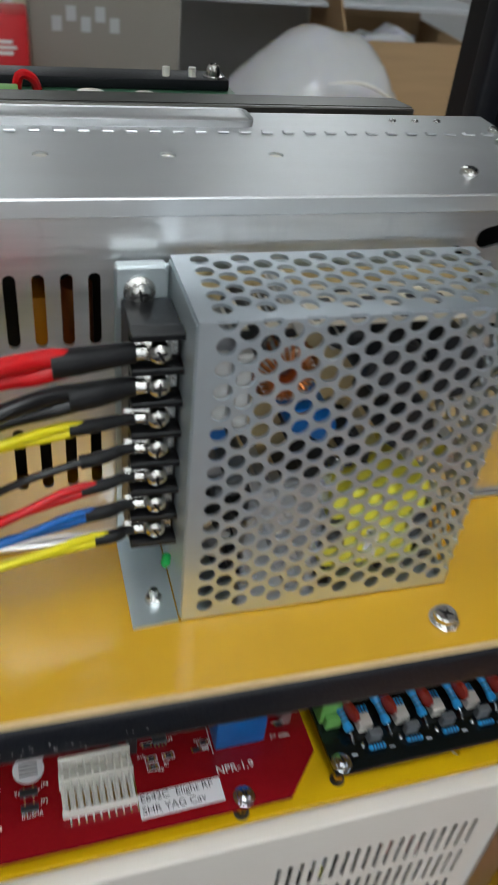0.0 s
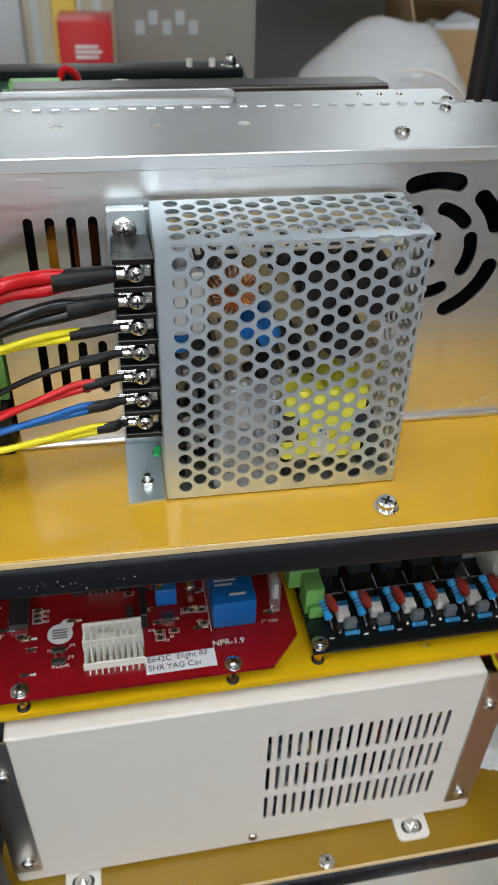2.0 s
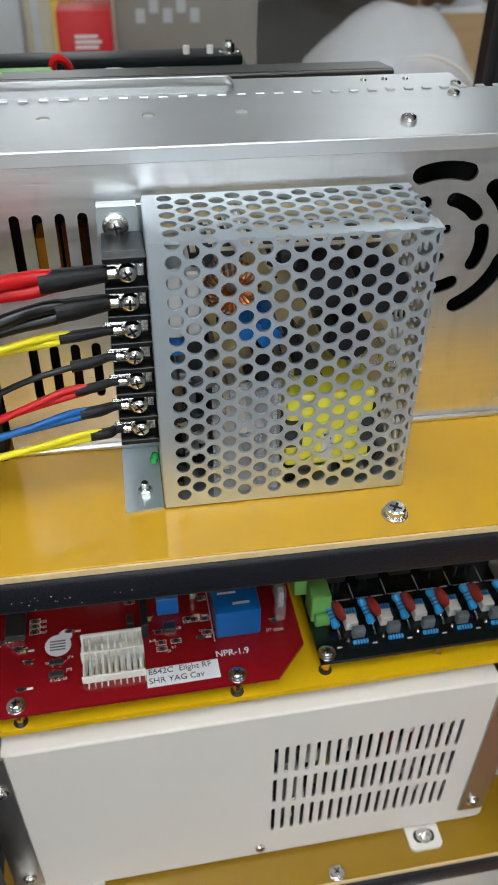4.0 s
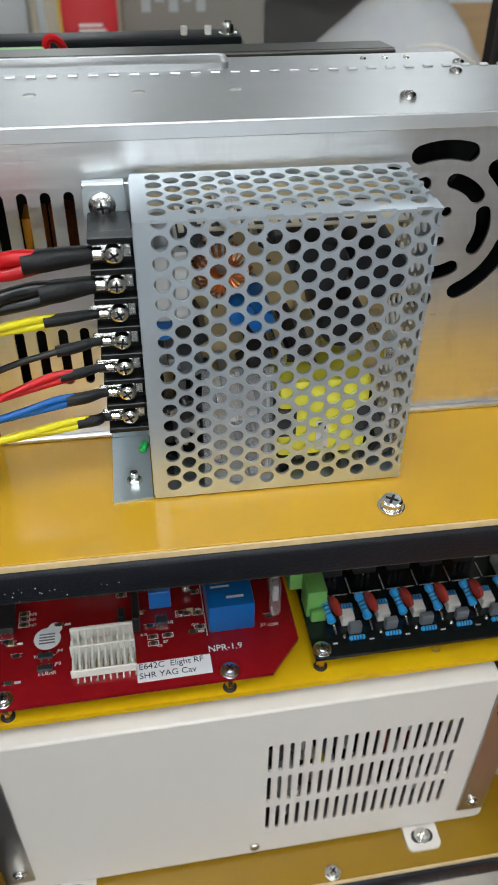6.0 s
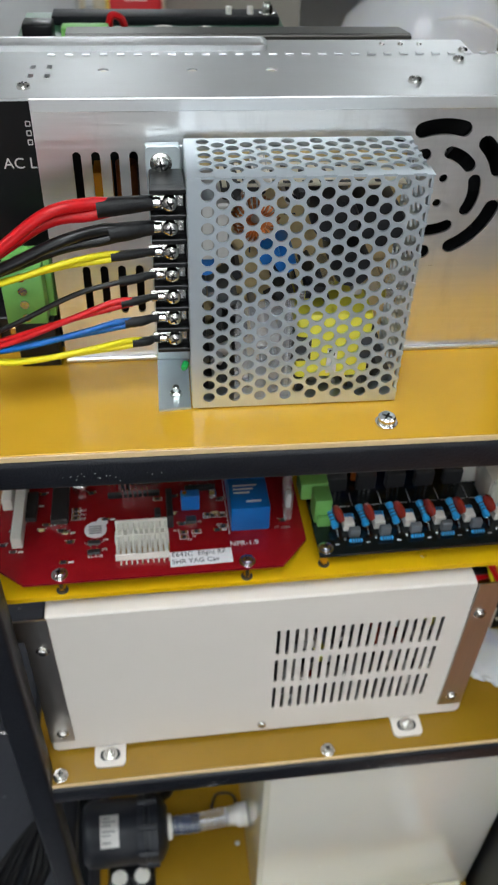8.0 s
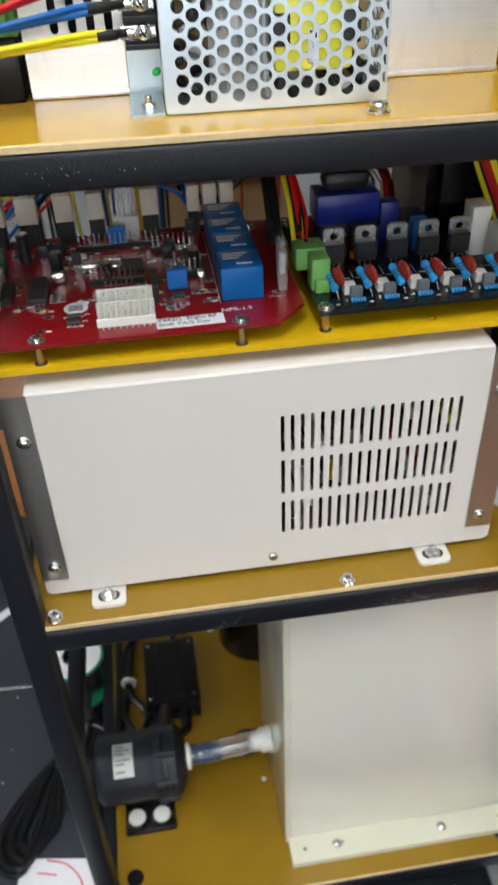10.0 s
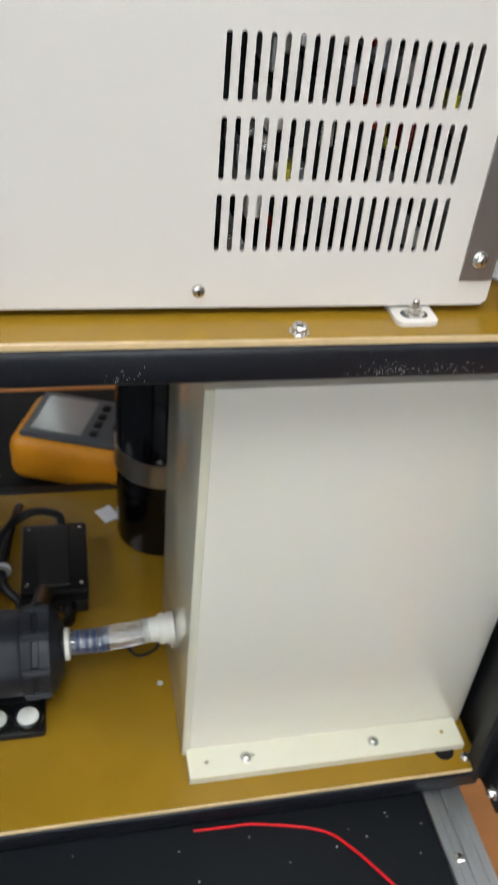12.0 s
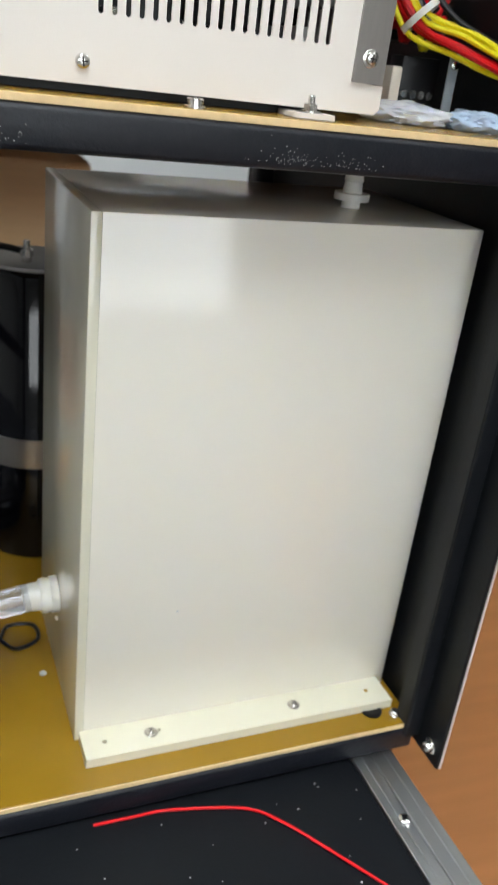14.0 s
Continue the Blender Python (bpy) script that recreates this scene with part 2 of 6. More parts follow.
def share(src, name, parent, offset):
    """A repeat of a part that shares its mesh, moved by offset."""
    ob = new(name, src.data)
    ob.parent = parent
    ob.location = Vector(src.location) + Vector(offset)
    if "label" in src.keys():
        ob["label"] = src["label"]
    return ob


def box(x0, x1, y0, y1, z0, z1, bevel=0.0, seg=2, bm=None):
    bm2 = bmesh.new()
    bmesh.ops.create_cube(bm2, size=1)
    for v in bm2.verts:
        v.co = Vector((x0 + (v.co.x + 0.5) * (x1 - x0), y0 + (v.co.y + 0.5) * (y1 - y0), z0 + (v.co.z + 0.5) * (z1 - z0)))
    if bevel:
        bmesh.ops.bevel(bm2, geom=bm2.edges[:], offset=bevel, segments=seg, profile=0.5, affect="EDGES")
    return merge(bm, bm2)


def merge(bm, bm2):
    if bm is None:
        return bm2
    me = bpy.data.meshes.new("join")
    bm2.to_mesh(me)
    bm2.free()
    bm.from_mesh(me)
    bpy.data.meshes.remove(me)
    return bm


def turned(bm, centre, rx=0, ry=0, rz=0):
    m = Matrix.Translation(centre) @ pose(0, 0, 0, rx, ry, rz) @ Matrix.Translation(-Vector(centre))
    bmesh.ops.transform(bm, matrix=m, verts=bm.verts)
    return bm


def lathe(profile, p0, axis, seg=20, bm=None):
    """Turns (distance along axis, radius) pairs round the axis from p0."""
    bm2 = bmesh.new()
    q = Vector((0, 0, 1)).rotation_difference(Vector(axis).normalized())
    rings = []
    for d, r in profile:
        ring = []
        if r <= 1e-7:
            ring = [bm2.verts.new(Vector(p0) + q @ Vector((0, 0, d)))]
        else:
            for k in range(seg):
                a = 2 * math.pi * k / seg
                ring.append(bm2.verts.new(Vector(p0) + q @ Vector((r * math.cos(a), r * math.sin(a), d))))
        rings.append(ring)
    for a, b in zip(rings, rings[1:]):
        for k in range(seg):
            va = [a[k % len(a)], a[(k + 1) % len(a)]]
            vb = [b[(k + 1) % len(b)], b[k % len(b)]]
            vs = []
            for v in va + vb:
                if v not in vs:
                    vs.append(v)
            if len(vs) > 2:
                bm2.faces.new(vs)
    for ring in (rings[0], rings[-1]):
        if len(ring) > 2:
            bm2.faces.new(ring)
    return merge(bm, bm2)


def cyl(p0, p1, r, seg=18, bevel=0.0, bm=None):
    d = (Vector(p1) - Vector(p0)).length
    b = bevel
    prof = [(0, r - b), (b, r), (d - b, r), (d, r - b)] if b else [(0, r), (d, r)]
    return lathe(prof, p0, Vector(p1) - Vector(p0), seg, bm)


def sweep(pts, r, seg=10, steps=6, bm=None, radii=None):
    """A round tube along a smooth line through pts."""
    pts = [Vector(p) for p in pts]
    line, rad = [], []
    n = len(pts)
    for i in range(n - 1):
        p0, p1, p2, p3 = pts[max(0, i - 1)], pts[i], pts[i + 1], pts[min(n - 1, i + 2)]
        for k in range(steps if i < n - 2 else steps + 1):
            t = k / steps
            line.append(0.5 * (2 * p1 + (p2 - p0) * t + (2 * p0 - 5 * p1 + 4 * p2 - p3) * t * t + (3 * p1 - p0 - 3 * p2 + p3) * t ** 3))
            rad.append(r if radii is None else radii[i] * (1 - t) + radii[i + 1] * t)
    bm2 = bmesh.new()
    rings = []
    side = None
    for i, p in enumerate(line):
        tan = (line[min(i + 1, len(line) - 1)] - line[max(i - 1, 0)]).normalized()
        if side is None:
            side = tan.orthogonal().normalized()
        side = (side - tan * side.dot(tan)).normalized()
        up = tan.cross(side)
        rings.append([bm2.verts.new(p + rad[i] * (math.cos(2 * math.pi * k / seg) * side + math.sin(2 * math.pi * k / seg) * up)) for k in range(seg)])
    for a, b in zip(rings, rings[1:]):
        for k in range(seg):
            bm2.faces.new((a[k], a[(k + 1) % seg], b[(k + 1) % seg], b[k]))
    bm2.faces.new(rings[0])
    bm2.faces.new(rings[-1])
    return merge(bm, bm2)


def ring2(cx, cy, r, seg=16):
    return [(cx + r * math.cos(2 * math.pi * k / seg), cy + r * math.sin(2 * math.pi * k / seg)) for k in range(seg)]


def slot2(cx, cy, w, h, seg=5, lean=0.0):
    """An upright slot with round ends."""
    r = w / 2
    pts = []
    for k in range(seg + 1):
        a = math.pi * k / seg
        pts.append((cx + r * math.cos(a), cy + h / 2 - r + r * math.sin(a)))
    for k in range(seg + 1):
        a = math.pi + math.pi * k / seg
        pts.append((cx + r * math.cos(a), cy - h / 2 + r + r * math.sin(a)))
    return [(x + lean * (y - cy), y) for x, y in pts]


def arc2(cx, cy, r0, r1, a0, a1, seg=9):
    """A kidney-shaped opening between two radii, with rounded ends."""
    rm, w = (r0 + r1) / 2, (r1 - r0) / 2
    pts = []
    for k in range(seg + 1):
        a = radians(a0 + (a1 - a0) * k / seg)
        pts.append((cx + r1 * math.cos(a), cy + r1 * math.sin(a)))
    for s in range(1, 6):
        b = radians(a1) + math.pi * s / 6
        pts.append((cx + rm * math.cos(radians(a1)) + w * math.cos(b), cy + rm * math.sin(radians(a1)) + w * math.sin(b)))
    for k in range(seg + 1):
        a = radians(a1 + (a0 - a1) * k / seg)
        pts.append((cx + r0 * math.cos(a), cy + r0 * math.sin(a)))
    for s in range(1, 6):
        b = radians(a0) + math.pi + math.pi * s / 6
        pts.append((cx + rm * math.cos(radians(a0)) + w * math.cos(b), cy + rm * math.sin(radians(a0)) + w * math.sin(b)))
    return pts


def round2(x0, x1, y0, y1, r, seg=4):
    pts = []
    for cx, cy, a in ((x1 - r, y1 - r, 0), (x0 + r, y1 - r, 90), (x0 + r, y0 + r, 180), (x1 - r, y0 + r, 270)):
        for k in range(seg + 1):
            b = radians(a + 90 * k / seg)
            pts.append((cx + r * math.cos(b), cy + r * math.sin(b)))
    return pts


def sheet(outline, holes, near, far, plane="xz", bm=None):
    """A flat sheet with openings through it, between two depths along the axis that plane leaves out."""
    loops = [outline] + list(holes)
    flat = [p for loop in loops for p in loop]
    tris = tessellate_polygon([[Vector((u, v, 0)) for u, v in loop] for loop in loops])
    bm2 = bmesh.new()

    def put(u, v, d):
        return {"xz": (u, d, v), "xy": (u, v, d), "yz": (d, u, v)}[plane]
    a = [bm2.verts.new(put(u, v, near)) for u, v in flat]
    b = [bm2.verts.new(put(u, v, far)) for u, v in flat]
    for t in tris:
        if len(set(t)) == 3:
            for vs in (a, b):
                try:
                    bm2.faces.new([vs[i] for i in t])
                except ValueError:
                    pass
    i = 0
    for loop in loops:
        n = len(loop)
        for k in range(n):
            p, q = i + k, i + (k + 1) % n
            bm2.faces.new((a[p], a[q], b[q], b[p]))
        i += n
    return merge(bm, bm2)


def perforated(u1, v0, v1, du, dv, ulist, start, r, near, far, plane, notch_v1=False, notch_v0=False, notch_u1=False, notch_u0=False, u0=0.0, bm=None, seg=14):
    """A sheet with staggered columns of round holes; holes on a folded edge are cut through as notches."""
    holes, on_v1, on_v0, on_u1, on_u0 = [], [], [], [], []
    for c, u in enumerate(ulist):
        v = start[c % 2]
        while v < v1 + 1e-6:
            if v >= v0 - 1e-6:
                if abs(v - v1) < 1e-5:
                    on_v1.append(u)
                elif abs(v - v0) < 1e-5:
                    on_v0.append(u)
                elif abs(u - u1) < 1e-5:
                    on_u1.append(v)
                elif abs(u - u0) < 1e-5:
                    on_u0.append(v)
                elif v0 + r < v < v1 - r * 0.98 and u0 + r < u < u1 - r * 0.98:
                    holes.append(ring2(u, v, r, seg))
            v += dv
    half = seg // 2

    def bite(cu, cv, a0):
        return [(cu + r * math.cos(radians(a0 - 180 * k / half)), cv + r * math.sin(radians(a0 - 180 * k / half))) for k in range(half + 1)]
    out = [(u0, v0)]
    for u in sorted(on_v0) if notch_v0 else ():
        if u0 + r < u < u1 - r:
            out += bite(u, v0, 180)
    out.append((u1, v0))
    for v in sorted(on_u1) if notch_u1 else ():
        if v0 + r < v < v1 - r:
            out += bite(u1, v, 270)
    out.append((u1, v1))
    for u in sorted(on_v1, reverse=True) if notch_v1 else ():
        if u0 + r < u < u1 - r:
            out += bite(u, v1, 360)
    out.append((u0, v1))
    for v in sorted(on_u0, reverse=True) if notch_u0 else ():
        if v0 + r < v < v1 - r:
            out += bite(u0, v, 450)
    return sheet(out, holes, near, far, plane, bm)


def text(words, size, x, y, z, bm=None, turn=0.0, tilt=0.0, thick=0.00005):
    """Raised lettering that lies at x, y, z."""
    cu = bpy.data.curves.new("lettering", "FONT")
    cu.body, cu.size, cu.extrude = words, size, thick
    ob = bpy.data.objects.new("lettering", cu)
    scene.collection.objects.link(ob)
    me = bpy.data.meshes.new_from_object(ob.evaluated_get(bpy.context.evaluated_depsgraph_get()))
    bm2 = bmesh.new()
    bm2.from_mesh(me)
    bpy.data.objects.remove(ob)
    bpy.data.curves.remove(cu)
    bpy.data.meshes.remove(me)
    bmesh.ops.transform(bm2, matrix=pose(x, y, z, tilt, 0, turn), verts=bm2.verts)
    return merge(bm, bm2)


def screw_head(parent, centre, r, axis, name="screw", h=None, washer=True, cross=True, stem=0.0):
    """A pan head with a cross recess, on a washer, along the axis."""
    h = h or r * 0.75
    ax = Vector(axis).normalized()
    c = Vector(centre)
    bm = None
    if washer:
        bm = lathe([(0, r * 1.45), (r * 0.2, r * 1.45), (r * 0.24, r * 1.38), (r * 0.24, 0)], c, ax, 20)
        c = c + ax * r * 0.24
    bm = lathe([(0, r), (h * 0.45, r), (h * 0.75, r * 0.9), (h * 0.95, r * 0.62), (h, r * 0.3), (h, 0)], c, ax, 18, bm)
    ob = part(name, bm, "chrome", parent)
    if cross:
        a = ax.orthogonal().normalized()
        b = ax.cross(a)
        m = Matrix((a, b, ax)).transposed().to_4x4()
        # No recess is cut: black bars give its shade by colour.
        bm = box(-r * 0.6, r * 0.6, -r * 0.11, r * 0.11, h * 0.82, h * 1.02)
        box(-r * 0.11, r * 0.11, -r * 0.6, r * 0.6, h * 0.82, h * 1.02, bm=bm)
        bmesh.ops.transform(bm, matrix=Matrix.Translation(c) @ m @ pose(0, 0, 0, 0, 0, random.uniform(0, 90)), verts=bm.verts)
        part("recess", bm, "plastic", ob, "dark cross recess")
    return ob


def bolt(name, centre, r, level, label, group=""):
    """A cross-recessed hexagon bolt with a washer, standing on a board."""
    x, y, z = centre
    t = thing(name, centre, level, label, "bolt", group)
    part("washer", lathe([(0, r * 1.25), (r * 0.25, r * 1.25), (r * 0.3, r * 1.18), (r * 0.3, 0)], centre, (0, 0, 1), 22), "chrome", t)
    part("hex_head", lathe([(0, r * 0.95), (r * 0.20, r * 0.95), (r * 0.22, r), (r * 0.62, r), (r * 0.78, r * 0.84), (r * 0.74, r * 0.5), (r * 0.74, 0)], (x, y, z + r * 0.3), (0, 0, 1), 12), "chrome", t)
    # Black crossed bars coloured as the shade inside the bolt's recess.
    bm = box(x - r * 0.6, x + r * 0.6, y - r * 0.12, y + r * 0.12, z + r * 0.98, z + r * 1.06)
    box(x - r * 0.12, x + r * 0.12, y - r * 0.6, y + r * 0.6, z + r * 0.98, z + r * 1.06, bm=bm)
    part("recess", turned(bm, centre, rz=random.uniform(0, 80)), "plastic", t)
    return t

# ---- the room ----
BENCH = 0.7505
single("floor", box(-4.5, 4.5, -5, 6, -0.05, 0), "vinyl", (0, 0, 0), 0, "plain grey vinyl floor", "floor", kind="structure")
single("ceiling", box(-4.5, 4.5, -5, 6, CEILING, CEILING + 0.1), "ceil", (0, 0, CEILING), 0, "plain white ceiling", "ceiling", kind="structure")
single("wall_north", box(-4.5, 4.5, 6, 6.1, 0, CEILING), "ceil", (0, 6, 0), 0, "plain white painted wall", "wall", kind="structure")
# Unseen window, added so that light reaches the rack's fronts from the south.
WIN = (-1.9, 1.5, 0.85, 2.25)
single("wall_south", sheet([(-4.5, 0), (4.5, 0), (4.5, CEILING), (-4.5, CEILING)], [[(WIN[0], WIN[2]), (WIN[1], WIN[2]), (WIN[1], WIN[3]), (WIN[0], WIN[3])]], -5.1, -5.0), "paint", (0, -5, 0), 0, "plain white painted wall with a wide window", "wall", kind="structure")
win = thing("added_window", (-0.2, -5.05, WIN[2]), 0, "wide white-framed window with daylight outside", "window", kind="structure")
bm = None
for x in (WIN[0], -0.22, WIN[1] - 0.05):
    bm = box(x, x + 0.05, -5.085, -5.02, WIN[2], WIN[3], 0.004, 1, bm=bm)
for z in (WIN[2], WIN[3] - 0.05):
    bm = box(WIN[0] + 0.05, WIN[1] - 0.05, -5.083, -5.022, z, z + 0.05, 0.004, 1, bm=bm)
part("window_frame", bm, "lamp", win)
part("window_sill", box(WIN[0] - 0.05, WIN[1] + 0.05, -5.0, -4.88, WIN[2] - 0.03, WIN[2] - 0.001, 0.004), "lamp", win)
# Glowing panel outside the added window; supplies the front fill light.
fillmat = bpy.data.materials.new("overcast_sky")
fillmat.use_nodes = True
fillmat.node_tree.nodes["Principled BSDF"].inputs["Emission Color"].default_value = (0.92, 0.97, 1.0, 1)
fillmat.node_tree.nodes["Principled BSDF"].inputs["Emission Strength"].default_value = FRONT_FILL_POWER
M["sky"] = fillmat
single("backdrop", box(-3.2, 2.8, -5.62, -5.6, 0.3, 2.8), "sky", (0, -5.6, 0.3), 0, "bright overcast sky outside the window", "sky", kind="structure")
single("wall_west", box(-4.6, -4.5, -5.1, 6.1, 0, CEILING), "paint", (-4.5, 0, 0), 0, "plain white painted wall", "wall", kind="structure")
single("wall_east", box(4.5, 4.6, -5.1, 6.1, 0, CEILING), "paint", (4.5, 0, 0), 0, "plain white painted wall", "wall", kind="structure")

lampmat = bpy.data.materials.new("lamp_diffuser")
lampmat.use_nodes = True
lampmat.node_tree.nodes["Principled BSDF"].inputs["Emission Color"].default_value = (0.90, 0.97, 1.0, 1)
lampmat.node_tree.nodes["Principled BSDF"].inputs["Emission Strength"].default_value = PANEL_POWER
M["diffuser"] = lampmat
for px, py in PANELS:
    t = thing("ceiling_light", (px, py, CEILING), 0, "white recessed ceiling light panel, switched on", "ceiling light", "ceiling light panels")
    bm = sheet(round2(px - 0.32, px + 0.32, py - 0.62, py + 0.62, 0.01), [round2(px - 0.29, px + 0.29, py - 0.59, py + 0.59, 0.01)], CEILING - 0.03, CEILING, "xy")
    part("frame", bm, "lamp", t)
    part("diffuser", box(px - 0.289, px + 0.289, py - 0.589, py + 0.589, CEILING - 0.02, CEILING - 0.004), "diffuser", t)

pend = thing("pendant_light", (-0.27, 2.9, 2.2), 0, "long white pendant strip light hanging over the back of the room", "light")
turn5 = pose(-0.27, 2.9, 2.2, 0, 0, 5.5)
for nm, b, m in (("housing", (-0.07, 0.07, -0.75, 0.75, 0.012, 0.06), "lamp"), ("diffuser", (-0.065, 0.065, -0.74, 0.74, 0.0, 0.0115), "diffuser")):
    bm = box(*b, 0.002, 1)
    bmesh.ops.transform(bm, matrix=turn5, verts=bm.verts)
    part(nm, bm, m, pend)
for y in (2.3, 3.5):
    part("cord", cyl((-0.27 - 0.096 * (y - 2.9), y, 2.26), (-0.27 - 0.096 * (y - 2.9), y, CEILING), 0.003, 8), "lamp", pend)

# work bench: black mat, left part greyed for reflected light, aluminium edge
bench = thing("work_bench", (0, 0.2, 0), 3, "work bench with black rubber mat and ribbed aluminium edge strip", "bench")
part("bench_top", box(-1.3, 0.187, -0.62, 0.43, BENCH - 0.03, BENCH - 0.002), "mat_bench", bench)
part("bench_mat", box(-0.108, 0.186, -0.618, 0.425, BENCH - 0.002, BENCH, 0.0006), "mat_bench", bench, "black rubber mat with white dust")
part("bench_sheen", box(-1.29, -0.1085, -0.61, 0.425, BENCH - 0.002, BENCH, 0.0006), "carpet", bench, "slate-grey felt cover")
bm = None
for x0, x1, h in ((0.1875, 0.1925, 0.0), (0.1928, 0.1985, -0.0006), (0.1988, 0.2065, -0.0002), (0.2068, 0.2128, -0.0008)):
    bm = box(x0, x1, -0.62, 0.43, BENCH - 0.004, BENCH + h, 0.0005, 1, bm=bm)
box(0.2, 0.2128, -0.62, 0.43, BENCH - 0.034, BENCH - 0.0045, 0.0005, 1, bm=bm)
strip = part("edge_strip", bm, "strip", bench, "ribbed aluminium edge strip")
screw_head(strip, (0.1945, -0.086, BENCH - 0.0008), 0.0033, (0, 0, 1), washer=False)
for lx in (-1.2, 0.14):
    for ly in (-0.55, 0.38):
        part("leg", box(lx - 0.025, lx + 0.025, ly - 0.025, ly + 0.025, 0, BENCH - 0.03, 0.003), "black", bench)
bm = None
for k in range(70):
    x, y = random.uniform(-0.05, 0.18), random.uniform(-0.2, -0.05)
    r = random.uniform(0.0002, 0.0006)
    bm = lathe([(0, r), (0.0002, r * 0.7), (0.0002, 0)], (x, y, BENCH), (0, 0, 1), 5, bm)
for k in range(60):
    x, y = random.uniform(-0.32, -0.11), random.uniform(-0.05, 0.35)
    r = random.uniform(0.0003, 0.0011)
    bm = lathe([(0, r), (0.0002, r * 0.7), (0.0002, 0)], (x, y, BENCH), (0, 0, 1), 5, bm)
single("dust_specks", bm, "specks", (0, 0, BENCH), 3, "white specks of dust and swarf on the bench", "dust", kind="stuff")

desk = thing("wooden_desk", (0.7, 0.0, 0), 0, "lower orange-brown wooden desk standing beside the bench", "desk")
part("desk_top", box(0.24, 1.4, -0.9, 0.75, 0.50, 0.53, 0.003), "wood", desk)
for lx in (0.29, 1.35):
    for ly in (-0.85, 0.70):
        part("leg", box(lx - 0.03, lx + 0.03, ly - 0.03, ly + 0.03, 0, 0.50, 0.003), "wood", desk)

back_desk = thing("wooden_desk", (-0.4, 1.1, 0), 0, "low orange-brown wooden desk standing behind the bench", "desk")
part("desk_top", box(-1.3, 0.2, 0.47, 1.75, 0.50, 0.53, 0.003), "wood", back_desk)
for lx in (-1.25, 0.15):
    for ly in (0.52, 1.70):
        part("leg", box(lx - 0.03, lx + 0.03, ly - 0.03, ly + 0.03, 0, 0.50, 0.003), "wood", back_desk)
bowl = thing("glazed_bowl", (-0.09, 0.88, 0.53), 0, "amber glazed bowl turned upside down on the low desk", "bowl")
part("shell", lathe([(0, 0.075), (0.006, 0.077), (0.030, 0.070), (0.055, 0.045), (0.062, 0.028), (0.062, 0)], (-0.09, 0.88, 0.5302), (0, 0, 1), 32), "glaze", bowl)
part("foot_disc", lathe([(0, 0.027), (0.004, 0.026), (0.005, 0.022), (0.005, 0)], (-0.09, 0.88, 0.5922), (0, 0, 1), 28), "glaze", bowl)

# ---- rack ----
T = 0.0145
rack = thing("equipment_rack", (0.06, 0.1, BENCH), 2, "black powder-coated welded square-tube rack frame", "rack")
XL, XR = -0.097, 0.224


def rail(name, level, *b):
    bm = box(*b, 0.0022, 3)
    bmesh.ops.rotate(bm, verts=bm.verts, cent=(0, 0, 0), matrix=pose(0, 0, 0, 0, 0, YAW[level] - YAW[2]).to_3x3())
    return part(name, bm, "black", rack)


FRONT = {1: -0.0245, 2: -0.0405, 3: -0.0438}
TOPS = {1: 1.297, 2: 1.0721, 3: 0.766}
for lv in (1, 2, 3):
    f, z = FRONT[lv], TOPS[lv]
    rail("front_rail", lv, XL, XR, f, f + T, z - T, z)
    rail("back_rail", lv, XL, XR, 0.245, 0.245 + T, z - T, z)
    rail("side_rail", lv, XL, XL + T - 0.001, f + T - 0.001, 0.246, z - T, z)
    rail("side_rail", lv, XR - T + 0.001, XR, f + T - 0.001, 0.246, z - T, z)
rail("side_rail", 2, XL, XL + T - 0.004, -0.0275, 0.246, 0.943 - T, 0.943)
rail("post", 2, XL - 0.0003, XL + T - 0.001, -0.0415, -0.0415 + T, BENCH, 1.29)
rail("post", 2, XL, XL + T - 0.001, 0.2445, 0.2445 + T, BENCH, 1.296)
rail("post", 2, XR - T, XR - 0.001, 0.2445, 0.2445 + T, BENCH, 1.55)

side = thing("cabinet_side", (0.228, 0.1, BENCH), 3, "black sheet-steel side panel with white outer face", "cabinet side")
part("sheet", box(0.2255, 0.2275, -0.066, 0.30, 0.7555, 1.62, 0.0005, 1), "blackpanel", side)
part("outer_face", box(0.2277, 0.2287, -0.066, 0.30, 0.7555, 1.62), "white", side, "white powder-coated outer skin")
bm = box(0.2165, 0.2254, -0.046, -0.0445, 0.762, 1.6, 0.0005, 1)
box(0.2165, 0.2175, -0.0444, -0.034, 0.762, 1.6, 0.0004, 1, bm=bm)
part("stiffener", bm, "blackpanel", side)
screw_head(side, (0.2255, -0.0575, 0.765), 0.0032, (-1, 0, 0), h=0.004)
screw_head(side, (0.2255, -0.0575, 1.15), 0.0032, (-1, 0, 0), h=0.004)


def shelf(name, level, material, label, x0, x1, y0, y1, z0, z1):
    t = thing(name, ((x0 + x1) / 2, (y0 + y1) / 2, z0), level, label, "shelf", "board shelves in the rack")
    part("board", box(x0, x1, y0 + 0.0009, y1, z0, z1, 0.0003, 1), material, t)
    part("cut_edge", box(x0, x1, y0, y0 + 0.0008, z0 + 0.0001, z1 - 0.0002, 0.0002, 1), "boardedge", t, "pale sawn edge")
    return t


shelf("shelf_board", 1, "board", "glossy golden-yellow epoxy board shelf", XL + 0.001, XR - 0.001, -0.0238, 0.25, 1.2971, 1.300)
# The two lower boards carry the rack's shade in their colour.
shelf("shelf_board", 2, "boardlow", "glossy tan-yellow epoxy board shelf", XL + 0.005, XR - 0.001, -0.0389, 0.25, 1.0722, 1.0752)
